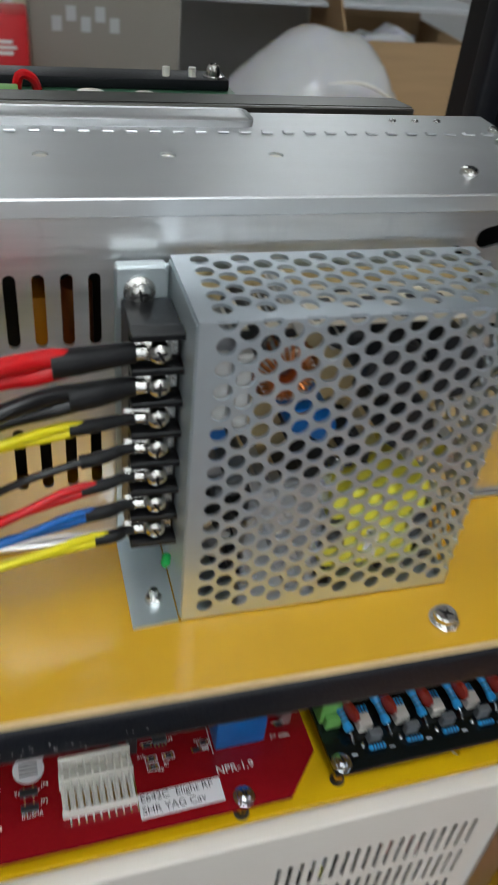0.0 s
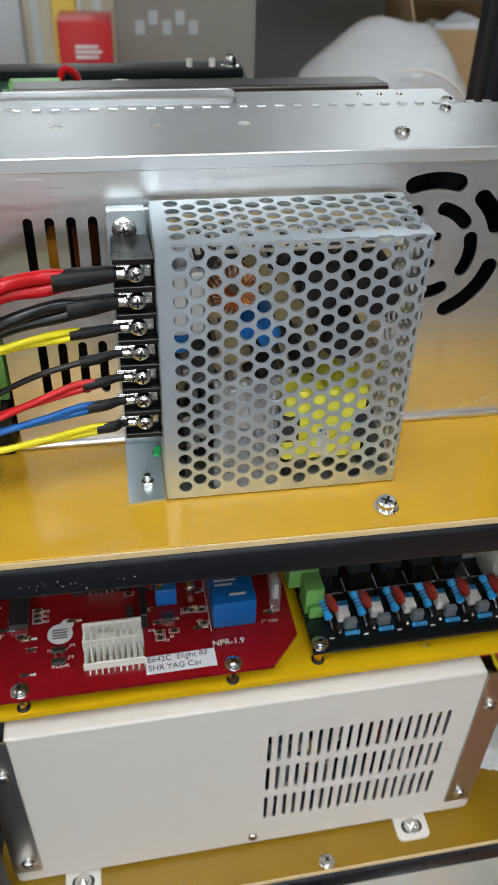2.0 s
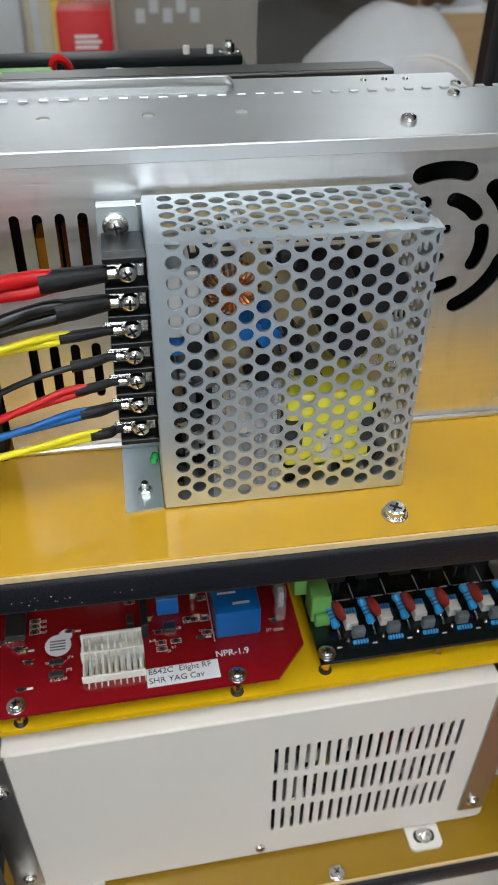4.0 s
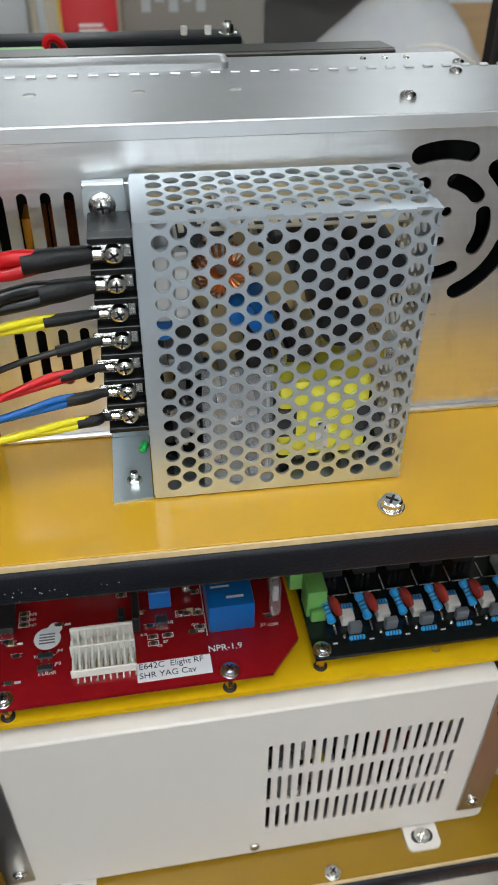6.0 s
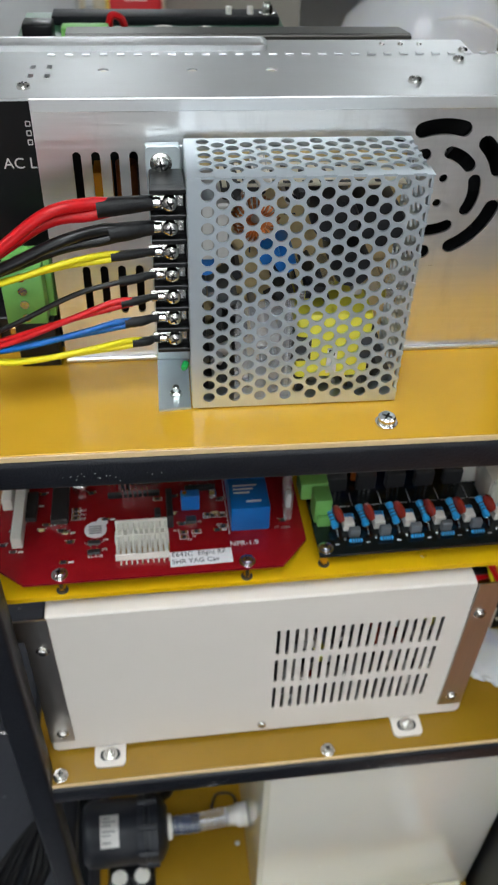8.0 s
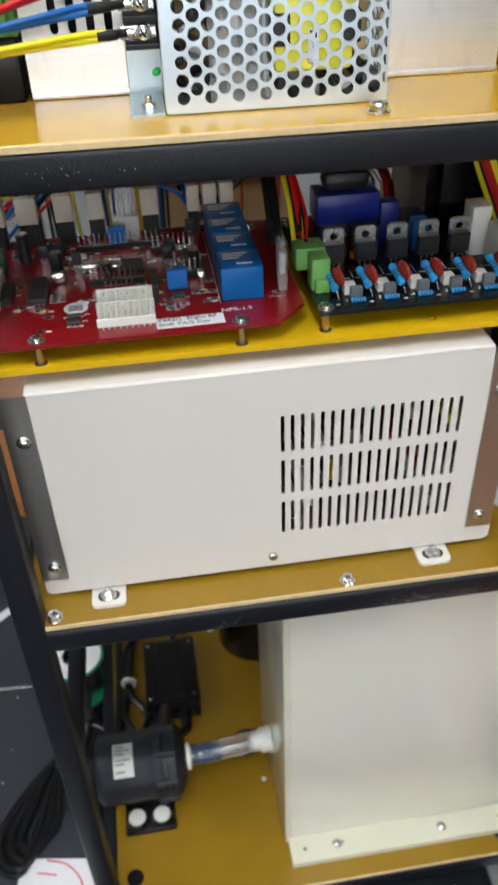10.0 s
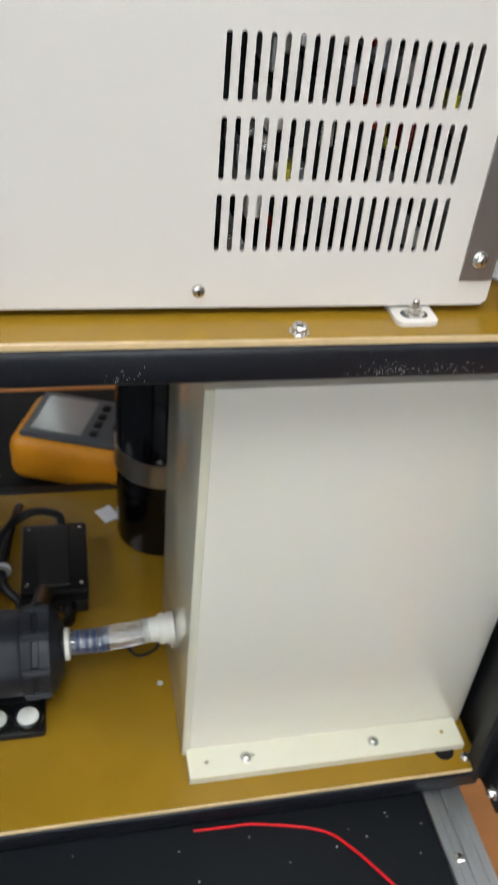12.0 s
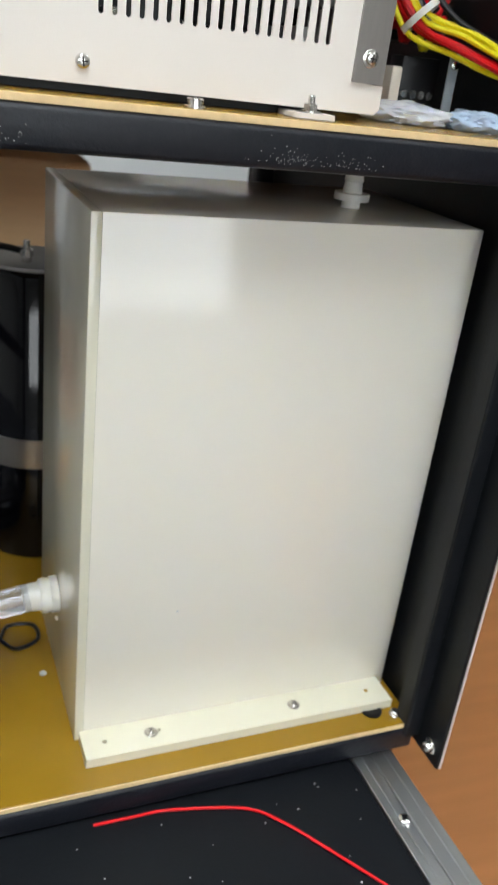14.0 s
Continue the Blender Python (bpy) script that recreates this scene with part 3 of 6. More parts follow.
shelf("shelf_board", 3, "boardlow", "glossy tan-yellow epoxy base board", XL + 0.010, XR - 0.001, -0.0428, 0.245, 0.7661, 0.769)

# ---- top shelf ----
# perforated power supply: 83 x 96 x 34 mm
psu = thing("power_supply", (0.04, 0.02, 1.300), 1, "small perforated galvanised steel power supply standing on edge", "power supply")
PX0, PX1, PZ0, PZ1, PY1 = 0.0, 0.083, 1.3008, 1.397, 0.0335
DU, DV, HR = 0.0051, 0.00607, 0.00236
cols = [0.0065 + DU * k for k in range(16)]
rows_z = [PZ1 - 15 * DV, PZ1 - 15 * DV + DV / 2]
bm = perforated(PX1, PZ0, PZ1, DU, DV, cols, rows_z, HR, 0.0, 0.0009, "xz", notch_v1=True, notch_u1=True)
perforated(PX1, 0.0009, PY1, DU, DV, cols, [DV, DV / 2], HR, PZ1 - 0.0009, PZ1, "xy", notch_u1=True, bm=bm)
perforated(PY1, PZ0, PZ1 - 0.0009, DU, DV, [DU * k for k in range(7)], [rows_z[1], rows_z[0]], HR, PX1 - 0.0009, PX1, "yz", u0=0.0009, bm=bm)
part("perforated_cover", bm, "zinc", psu, "galvanised cover with round holes")
bm = box(-0.0137, 0.0826, 0.0337, 0.0347, 1.3005, 1.3945, 0.0003, 1)
box(0.0009, 0.0822, 0.001, 0.0335, 1.3003, 1.3007, bm=bm)
box(-0.0003, 0.0008, 0.0011, 0.0336, 1.3012, 1.3958, bm=bm)
part("chassis", bm, "zincflat", psu, "plain zinc-plated chassis")
bm = sheet([(-0.0137, -0.0005), (-0.0007, 0.0004), (-0.0007, 0.0335), (-0.0137, 0.0335)], [ring2(-0.0065, 0.0085, 0.0016, 12)], 1.3001, 1.3011, "xy")
part("bottom_tab", bm, "zincflat", psu)
bm = sheet(round2(-0.0137, -0.0015, 1.3840, 1.3960, 0.0015), [], 0.0285, 0.0297)
box(-0.0137, -0.0015, 0.0297, 0.0336, 1.3940, 1.3960, 0.0004, 1, bm=bm)
tab = part("top_tab", bm, "zincflat", psu)
screw_head(tab, (-0.0083, 0.0285, 1.3903), 0.0027, (0, -1, 0))
part("nut", lathe([(0, 0.0026), (0.0018, 0.0026), (0.0021, 0.0022), (0.0021, 0)], (-0.0065, 0.0085, 1.3011), (0, 0, 1), 6), "chrome", psu, "hexagon nut")
part("stud", cyl((-0.0065, 0.0085, 1.3030), (-0.0065, 0.0085, 1.3058), 0.0014, 12, 0.0003), "chrome", psu)
# terminal block
TZ = [1.3829 - 0.00937 * i for i in range(7)]
block = part("terminal_block", box(-0.0128, -0.0004, 0.0150, 0.0284, 1.3205, 1.3884, 0.0004, 1), "plastic", psu, "seven-way black barrier terminal strip")
for i in range(8):
    z = TZ[0] + 0.00468 - 0.00937 * i
    part("barrier", box(-0.0128, 0.0, 0.0105, 0.0152, z - 0.0009, z + 0.0009, 0.0002, 1), "plastic", block)
for z in TZ:
    part("terminal_plate", box(-0.0112, -0.0012, 0.0140, 0.0149, z - 0.0021, z + 0.0021, 0.0002, 1), "tin", block)
    screw_head(block, (-0.0060, 0.0128, z), 0.0028, (0, -1, 0), name="terminal_screw", h=0.0026, washer=False)
part("indicator_lamp", lathe([(0, 0.0014), (0.003, 0.0014), (0.0038, 0.001), (0.0042, 0)], (-0.002, 0.014, 1.313), (-0.3, -1, 0), 12), "green_led", psu, "green indicator lamp")
# inside the cover
part("circuit_board", box(0.0015, 0.081, 0.0285, 0.0300, 1.303, 1.394), "tanpcb", psu, "tan paper circuit board")
part("transformer", box(0.0405, 0.070, 0.0019, 0.0275, 1.312, 1.342, 0.002), "tape", psu, "transformer wrapped in yellow tape")
for x0, x1 in ((0.0385, 0.0465), (0.0650, 0.0725)):
    part("transformer_core", box(x0, x1, 0.0012, 0.0275, 1.3210, 1.3320, 0.0008), "chip", psu)
part("transformer_core", box(0.0535, 0.0560, 0.0010, 0.0013, 1.3235, 1.3260), "chip", psu)
part("transformer_label", box(0.0530, 0.0570, 0.0014, 0.0018, 1.3150, 1.3265), "label", psu)
for cx, cz, r, m, nm in ((0.052, 1.378, 0.0085, "sleeveblack", "capacitor"), (0.069, 1.376, 0.0085, "sleeveblack", "capacitor"), (0.060, 1.359, 0.0075, "sleeveblack", "capacitor"),
                         (0.006, 1.362, 0.004, "sleeveblue", "capacitor"), (0.029, 1.365, 0.004, "sleeveblue", "capacitor"), (0.035, 1.362, 0.004, "sleeveblue", "capacitor"),
                         (0.008, 1.372, 0.0042, "heatsink", "capacitor"), (0.008, 1.384, 0.0042, "heatsink", "capacitor")):
    part(nm, lathe([(0, r), (0.022, r), (0.0235, r * 0.92), (0.0235, r * 0.8), (0.023, 0)], (cx, 0.0283, cz), (0, -1, 0), 16), m, psu)
turns = []
for k in range(104):
    a, b = 2 * math.pi * k / 104, math.pi * k / 2
    ring = 0.0053 + 0.0030 * math.cos(b)
    turns.append((0.024 + ring * math.cos(a), 0.0090 - 0.0040 * math.sin(b), 1.378 + ring * math.sin(a)))
bm = sweep(turns, 0.00055, 5, 2)
part("choke", bm, "copper", psu, "copper-wound ring choke")
part("choke_core", lathe([(0, 0.0035), (0, 0.0072), (0.006, 0.0072), (0.006, 0.0035), (0, 0.0035)], (0.024, 0.0120, 1.378), (0, -1, 0), 18), "opto", psu)
part("heat_spreader", box(0.0365, 0.0378, 0.003, 0.027, 1.305, 1.345, 0.0003, 1), "heatsink", psu, "upright aluminium heat spreader")
part("inner_film", box(0.0165, 0.0385, 0.0012, 0.0015, 1.304, 1.349, 0.0001, 1), "clearplastic", psu, "clear insulating film")
for k in range(70):
    x, z = random.choice(((random.uniform(0.004, 0.035), random.uniform(1.304, 1.356)), (random.uniform(0.004, 0.035), random.uniform(1.304, 1.340)),
                          (random.uniform(0.040, 0.079), random.uniform(1.342, 1.354)), (random.uniform(0.040, 0.079), random.uniform(1.303, 1.312)), (random.uniform(0.012, 0.040), random.uniform(1.384, 1.393))))
    w, h = random.uniform(0.001, 0.0032), random.uniform(0.001, 0.0036)
    part("component", turned(box(x - w, x + w, random.uniform(0.002, 0.014), 0.0284, z - h, z + h, 0.0004, 1), (x, 0.02, z), ry=random.choice((0, 0, 30, 60))),
         random.choice(("chip", "heatsink", "greychip", "tin", "opto", "sleeveblack", "chip", "tin", "clearplastic", "foil")), psu)

tag = part("insulating_card", box(0.012, 0.076, 0.0075, 0.0270, PZ1 - 0.0068, PZ1 - 0.0064), "cream", psu, "printed cream insulating card under the cover")
bm = None
for k in range(36):
    x, y, w = 0.014 + 0.0063 * (k % 9) + random.uniform(0, 0.001), 0.0095 + 0.0045 * (k // 9), random.uniform(0.0028, 0.0050)
    bm = box(x, x + w, y, y + 0.0019, PZ1 - 0.0064, PZ1 - 0.0063, bm=bm)
part("printed_mark", bm, "ink", tag)
bm = None
for k in range(26):
    x, z = random.uniform(0.010, 0.040), random.uniform(1.346, 1.392)
    w, h = random.choice(((0.0022, 0.0003), (0.0003, 0.0022), (0.0015, 0.0003)))
    bm = box(x - w, x + w, 0.0283, 0.02845, z - h, z + h, bm=bm)
part("printed_mark", bm, "ink", psu, "black lines printed on the board")
for x in (0.0065, 0.0118):
    part("upright_plate", box(x - 0.0022, x + 0.0022, 0.0020, 0.0270, 1.3660, 1.3870, 0.0006, 1), "foil", psu, "pale grey upright block")

# leads that come to the strip
LEADS = [("w_red", 2, 0.0022, 0.0034), ("w_black", 2, 0.0021, 0.0034), ("w_yellow", 2, 0.0012, 0.0019), ("w_black", 1, 0.0010, 0.0018), ("w_red", 2, 0.0012, 0.0017),
         ("w_blue", 2, 0.0012, 0.0020), ("w_yellow", 2, 0.0012, 0.0019)]
FALL = [(-0.0025, -0.018), (-0.003, -0.012), (-0.0015, -0.007), (-0.0055, -0.018), (-0.0045, -0.012), (-0.0025, -0.006), (-0.0010, -0.003)]
SLEEVE = [0.0185, 0.0150, 0.0152, 0.0130, 0.0130, 0.0122, 0.0100]
WORDS = {"w_red": "red", "w_black": "black", "w_yellow": "yellow", "w_blue": "blue"}
for i, (col, n, r, rs) in enumerate(LEADS):
    z = TZ[i]
    ld = thing("cable", (-0.012, 0.0155, z), 1, f"{WORDS[col]} {'wire pair' if n == 2 else 'wire'} in black heat-shrink sleeve on terminal", "cable", "cables on the terminal strip")
    x0 = -0.0125 - SLEEVE[i]
    d1, d2 = FALL[i]
    part("lug", box(-0.0145, -0.0032, 0.0130, 0.0138, z - 0.0024, z + 0.0024, 0.0006), "tin", ld)
    part("crimp", cyl((-0.0150, 0.0128, z), (-0.0090, 0.0128, z), min(rs * 0.8, 0.0021), 12, 0.0004), "tin", ld)
    bm = sweep([(-0.0118, 0.0125, z), (-0.0145, 0.0123, z), (x0 + 0.006, 0.0110, z + d1 * 0.12), (x0, 0.0105, z + d1 * 0.25)], rs, 14, 5, None, [rs * 0.72, rs * 0.80, rs * 0.98, rs * 1.02])
    part("heat_shrink_sleeve", bm, "shrink", ld)
    for k in range(n):
        o = (k - (n - 1) / 2) * r * 1.9
        sp = 1.0 + 0.2 * k
        bm = sweep([(x0 + 0.004, 0.0108, z + d1 * 0.2 + o * 0.6), (x0 - 0.003, 0.0100, z + d1 * 0.35 + o), (x0 - 0.018, 0.008 - k * 0.002, z + d1 * sp + o),
                    (x0 - 0.045, 0.006 - k * 0.003, z + d2 * sp + o), (x0 - 0.09, 0.010, z + d2 * 2.2 * sp + o), (x0 - 0.16, 0.03, z - 0.07 + o)], r, 12, 6)
        part("wire", bm, col, ld)

# long aluminium supply behind it
smps = thing("switching_supply", (0.025, 0.06, 1.300), 1, "long aluminium-cased switching power supply with fan grille", "power supply")
SY, SZ = 0.037, 1.410
FC = (0.0965, 1.3735)
holes = []
for a0, a1 in ((73, 109), (20, 48), (-65, -15), (-112, -91), (131, 158)):
    holes.append(arc2(*FC, 0.0225, 0.0285, a0, a1))
for a0, a1 in ((40, 76), (-28, 16), (-96, -62), (112, 136)):
    holes.append(arc2(*FC, 0.0135, 0.0185, a0, a1))
holes += [ring2(0.0994, 1.3790, 0.0017, 12), ring2(0.0985, 1.3690, 0.0017, 12)]
for k in range(4):
    holes.append(slot2(-0.0385 + 0.0068 * k, 1.3810, 0.0031, 0.0205))
    holes.append(slot2(-0.0398 + 0.0070 * k, 1.3342, 0.0031, 0.0220))
part("front_plate", sheet(round2(-0.0525, 0.1395, 1.3004, SZ - 0.0008, 0.0012), holes, SY, SY + 0.001), "alu", smps, "brushed aluminium side with slots and fan cut-outs")
tops = [ring2(0.005, 0.066, 0.0021), ring2(0.035, 0.066, 0.0021), ring2(-0.028, 0.066, 0.0021)]
for k in range(4):
    tops.append(round2(-0.055 + 0.006 * (k % 2), -0.053 + 0.006 * (k % 2), 0.058 + 0.010 * (k // 2), 0.062 + 0.010 * (k // 2), 0.0004, 2))
part("lid", sheet(round2(-0.088, 0.1395, SY - 0.0002, 0.0845, 0.001), tops, SZ - 0.0007, SZ + 0.0003, "xy"), "alutop", smps, "folded aluminium lid")
# White discs added below the lid holes to imitate their bright reflection.
for x in (0.005, 0.035, -0.028):
    part("lid_hole_glint", lathe([(0, 0.0020), (0.0004, 0.0017), (0.0006, 0)], (x, 0.066, SZ - 0.0006), (0, 0, 1), 14), "nylon", smps, "white plug in the lid hole")
part("lid_lip", box(-0.0525, 0.1395, SY - 0.0008, SY - 0.0001, SZ - 0.0045, SZ + 0.0002, 0.0003, 1), "alutop", smps)
part("end_plate", box(0.1387, 0.1397, SY + 0.001, 0.084, 1.3005, SZ - 0.001), "alu", smps)
part("end_plate", box(-0.0525, -0.0515, SY + 0.001, 0.084, 1.3005, SZ - 0.001), "alu", smps)
part("terminal_deck", box(-0.088, -0.0527, 0.046, 0.083, 1.3005, 1.3170, 0.0006, 1), "plastic", smps, "black terminal deck at the open end")
for k in range(4):
    part("terminal_prong", box(-0.084 + 0.008 * k, -0.0795 + 0.008 * k, 0.0440, 0.0458, 1.3040, 1.3135, 0.0006, 1), "brass", smps, "brass terminal prong")
face = part("terminal_plate", box(-0.088, -0.0528, 0.060, 0.061, 1.3172, 1.4070), "plastic", smps, "black printed terminal plate")
part("print", text("AC L", 0.0060, -0.0690, 0.0597, 1.3760, tilt=90), "silk", face)
bm = None
for k in range(3):
    bm = sheet(round2(-0.0585, -0.0565, 1.3850 + 0.0035 * k, 1.3872 + 0.0035 * k, 0.0003, 1), [round2(-0.0581, -0.0569, 1.3854 + 0.0035 * k, 1.3868 + 0.0035 * k, 0.0002, 1)], 0.0597, 0.0599, bm=bm)
part("printed_mark", bm, "silk", face)
part("back_plate", box(-0.088, 0.1386, 0.083, 0.0844, 1.3005, SZ - 0.001), "alu", smps)
part("foot_lip", box(-0.0525, 0.1395, SY - 0.0022, SY - 0.0002, 1.3001, 1.3022, 0.0005, 1), "alu", smps)
for k in range(28):
    x = -0.05 + k * 0.0066
    part("lid_tab", box(x, x + 0.0034, 0.0832, 0.0856, SZ + 0.0003, SZ + 0.0010, 0.0003, 1), "alutop", smps)
for x, y, r in ((0.0865, 0.051, 0.0026), (-0.055, 0.047, 0.0024), (0.1105, 0.076, 0.0022)):
    screw_head(smps, (x, y, SZ + 0.0003), r, (0, 0, 1), washer=False)
screw_head(smps, (0.128, SY, 1.398), 0.0026, (0, -1, 0), washer=False)
part("scratch", turned(box(0.1285, 0.1335, SY - 0.0001, SY - 0.00003, 1.3078, 1.3081), (0.131, SY, 1.308), ry=-35), "silk", smps, "short bright scratch")
fan = part("fan", lathe([(0, 0.0125), (0.012, 0.0125), (0.0125, 0.011), (0.0125, 0)], (FC[0], SY + 0.018, FC[1]), (0, -1, 0), 24), "plastic", smps, "black cooling fan at rest")
for k in range(7):
    bm = box(FC[0] + 0.012, FC[0] + 0.027, SY + 0.008, SY + 0.009, FC[1] - 0.006, FC[1] + 0.006)
    turned(bm, (FC[0] + 0.019, SY + 0.0085, FC[1]), rx=35)
    part("blade", turned(bm, (FC[0], SY, FC[1]), ry=k * 360 / 7), "plastic", fan)
part("fan_shroud", sheet(round2(FC[0] - 0.031, FC[0] + 0.031, FC[1] - 0.031, FC[1] + 0.031, 0.004), [ring2(*FC, 0.0288, 28)], SY + 0.002, SY + 0.02), "plastic", smps)
# Added black sheet; its colour gives the shade seen through slots and fan openings.
part("dark_backing", box(-0.051, 0.138, 0.070, 0.071, 1.302, 1.408), "chip", smps)
part("coil", lathe([(0, 0.0042), (0.024, 0.0042)], (-0.0215, 0.050, 1.358), (0, 0, 1), 14), "copper", smps, "copper coil behind the slots")
part("tape_block", box(-0.0345, -0.0275, 0.050, 0.062, 1.352, 1.378, 0.0005), "amber", smps, "amber taped block behind the slots")

# second supply behind, with a pressed rib
rear = thing("rear_supply", (0.03, 0.11, 1.300), 1, "second aluminium-cased supply standing behind, with pressed rib", "power supply")
part("case", box(-0.095, 0.1225, 0.0865, 0.1110, 1.3002, 1.4085, 0.0008, 1), "alutop", rear)
part("rib", box(-0.085, 0.037, 0.095, 0.108, 1.4075, 1.4108, 0.003, 3), "alutop", rear, "raised pressed rib")
for x in (0.092, 0.100, 0.108):
    part("rivet", lathe([(0, 0.0012), (0.0006, 0.001), (0.0008, 0)], (x - 0.006, 0.1035, 1.4085), (0, 0, 1), 10), "chrome", rear)
screw_head(rear, (0.118, 0.094, 1.4085), 0.002, (0, 0, 1), washer=False)

sink = thing("heatsink_bar", (0.04, 0.128, 1.300), 1, "long dark anodised heatsink plate on edge", "heatsink")
part("web", box(-0.047, 0.106, 0.1285, 0.1310, 1.3002, 1.4052, 0.0004, 1), "darksink", sink)
for k in range(5):
    part("fin", sheet([(-0.047, 0.1312), (0.1085 - 0.0006 * k, 0.1312), (0.1030, 0.1420), (-0.047, 0.1420)], [], 1.3860 + 0.0045 * k, 1.3873 + 0.0045 * k, "xy"), "darksink", sink)

ctl = thing("control_board", (-0.01, 0.19, 1.300), 1, "dark control circuit board on brackets with connectors", "circuit board")
ZC = 1.3905
part("board", box(-0.075, 0.058, 0.160, 0.225, ZC - 0.0016, ZC), "greenpcb", ctl)
part("bracket", box(-0.06, -0.056, 0.165, 0.22, 1.3001, ZC - 0.0017), "blackpanel", ctl)
part("bracket", box(0.048, 0.052, 0.165, 0.22, 1.3001, ZC - 0.0017), "blackpanel", ctl)
part("edge_bar", box(-0.060, 0.056, 0.200, 0.215, ZC, ZC + 0.0045, 0.001), "blackpanel", ctl)
for x, r in ((-0.004, 0.0085), (0.016, 0.006)):
    part("capacitor_top", lathe([(0, r), (0.004, r), (0.0065, r * 0.6), (0.0070, 0)], (x, 0.172, ZC), (0, 0, 1), 18), "opto", ctl, "white disc")
part("terminal", box(-0.052, -0.030, 0.163, 0.173, ZC, ZC + 0.0085, 0.0006), "greenplug", ctl, "green plug terminal")
for x in (0.030, 0.041):
    part("standoff", cyl((x, 0.205, ZC + 0.0045), (x, 0.205, ZC + 0.0080), 0.0016, 10), "nylon", ctl)
screw_head(ctl, (0.050, 0.205, ZC + 0.0045), 0.003, (0, 0, 1), h=0.0045)
bm = sweep([(-0.031, 0.180, ZC), (-0.029, 0.178, ZC + 0.010), (-0.024, 0.180, ZC + 0.008), (-0.022, 0.182, ZC)], 0.0018, 8)
part("jumper", bm, "w_red", ctl, "short red jumper wire")
part("black_plug", box(-0.070, -0.056, 0.163, 0.176, ZC, ZC + 0.010, 0.001), "plastic", ctl)

bolt("bolt", (0.0764, -0.0136, 1.300), 0.0036, 1, "nickel hexagon bolt and washer on the yellow board", "shelf bolts")
bolt("bolt", (-0.084, -0.014, 1.300), 0.0036, 1, "nickel hexagon bolt and washer on the yellow board", "shelf bolts")

gt = thing("green_terminal", (-0.062, 0.036, 1.300), 1, "green plug-in terminal block on a black base", "terminal")
part("plug", box(-0.0720, -0.0560, 0.0270, 0.0355, 1.3255, 1.3500, 0.0008), "greenplug", gt)
part("socket", box(-0.0720, -0.0535, 0.0355, 0.0430, 1.3235, 1.3520, 0.0008), "greenplug", gt)
part("base", box(-0.0710, -0.0545, 0.0330, 0.0435, 1.3002, 1.3234, 0.001), "plastic", gt)
for z in (1.329, 1.335, 1.341, 1.347):
    part("clamp", cyl((-0.064, 0.0271, z), (-0.064, 0.0262, z), 0.0018, 12), "chrome", gt)

# ---- middle shelf ----
# slotted white case
case = thing("slotted_case", (0.03, 0.03, 1.0752), 2, "cream powder-coated steel case with rows of ventilation slots", "case")
CF = -0.020
slots = []
for zc, h in ((1.1622, 0.0208), (1.1367, 0.0208), (1.1110, 0.0208)):
    for k in range(19):
        slots.append(slot2(0.0387 + 0.0840 * k / 18, zc, 0.0019, h, 4))
outline = [(-0.0805, 1.0785), (0.1465, 1.0785), (0.1487, 1.0805), (0.1487, 1.0890), (0.1355, 1.0895), (0.1355, 1.1966), (-0.0720, 1.1966), (-0.0720, 1.0895), (-0.0825, 1.0890), (-0.0825, 1.0805)]
part("front_panel", sheet(outline, slots, CF, CF + 0.001), "white", case, "front with three rows of upright slots")
bm = box(-0.0720, 0.1355, CF - 0.0001, 0.105, 1.1957, 1.1982, 0.0012, 3)
part("top_panel", bm, "white", case)
part("side_wall", box(0.1345, 0.1354, CF + 0.0012, 0.105, 1.079, 1.1955), "white", case)
part("side_wall", box(-0.0664, -0.0655, CF + 0.0012, 0.105, 1.079, 1.1955), "white", case)
part("back_wall", box(-0.0654, 0.1344, 0.104, 0.105, 1.079, 1.1955), "white", case)
part("floor_pan", box(-0.0654, 0.1344, CF + 0.0012, 0.1039, 1.079, 1.080), "brushed", case)
for x0, x1, tx in ((0.1358, 0.1490, 0.0130), (-0.0828, -0.0708, -0.0050)):
    if tx > 0:
        pts = [(x0 - 0.0012, 1.0893), (x1 - 0.0012, 1.0893), (x1 - 0.0005, 1.1825), (x1 + tx, 1.1825), (x1 + tx, 1.1978), (x0, 1.1978)]
    else:
        pts = [(x0, 1.0893), (x1 + 0.0008, 1.0893), (x1, 1.1978), (x0 + tx, 1.1978), (x0 + tx, 1.1825), (x0, 1.1825)]
    br = part("bracket", sheet(pts, [], CF - 0.0012, CF - 0.0002), "brushed", case, "brushed steel corner bracket")
    xs = 0.1408 if tx > 0 else -0.0755
    for z in (1.098, 1.1745):
        screw_head(br, (xs, CF - 0.0012, z), 0.0023, (0, -1, 0), washer=True)
screw_head(case, (0.0330, CF, 1.0855), 0.0025, (0, -1, 0), washer=False)
part("inner_board", box(0.0, 0.13, 0.020, 0.0216, 1.085, 1.185), "blackpcb", case)
for k in range(80):
    x, z = random.uniform(0.036, 0.128), random.uniform(1.095, 1.180)
    part("component", box(x - random.uniform(0.001, 0.004), x + random.uniform(0.001, 0.004), random.uniform(-0.014, 0.006), 0.0199, z - random.uniform(0.001, 0.006), z + random.uniform(0.001, 0.006), 0.0004, 1),
         random.choice(("tin", "heatsink", "opto", "foil", "chip") if x < 0.062 else ("chip", "tin", "chip", "chip", "mylar", "foil", "chip", "heatsink", "chip", "tape")), case)
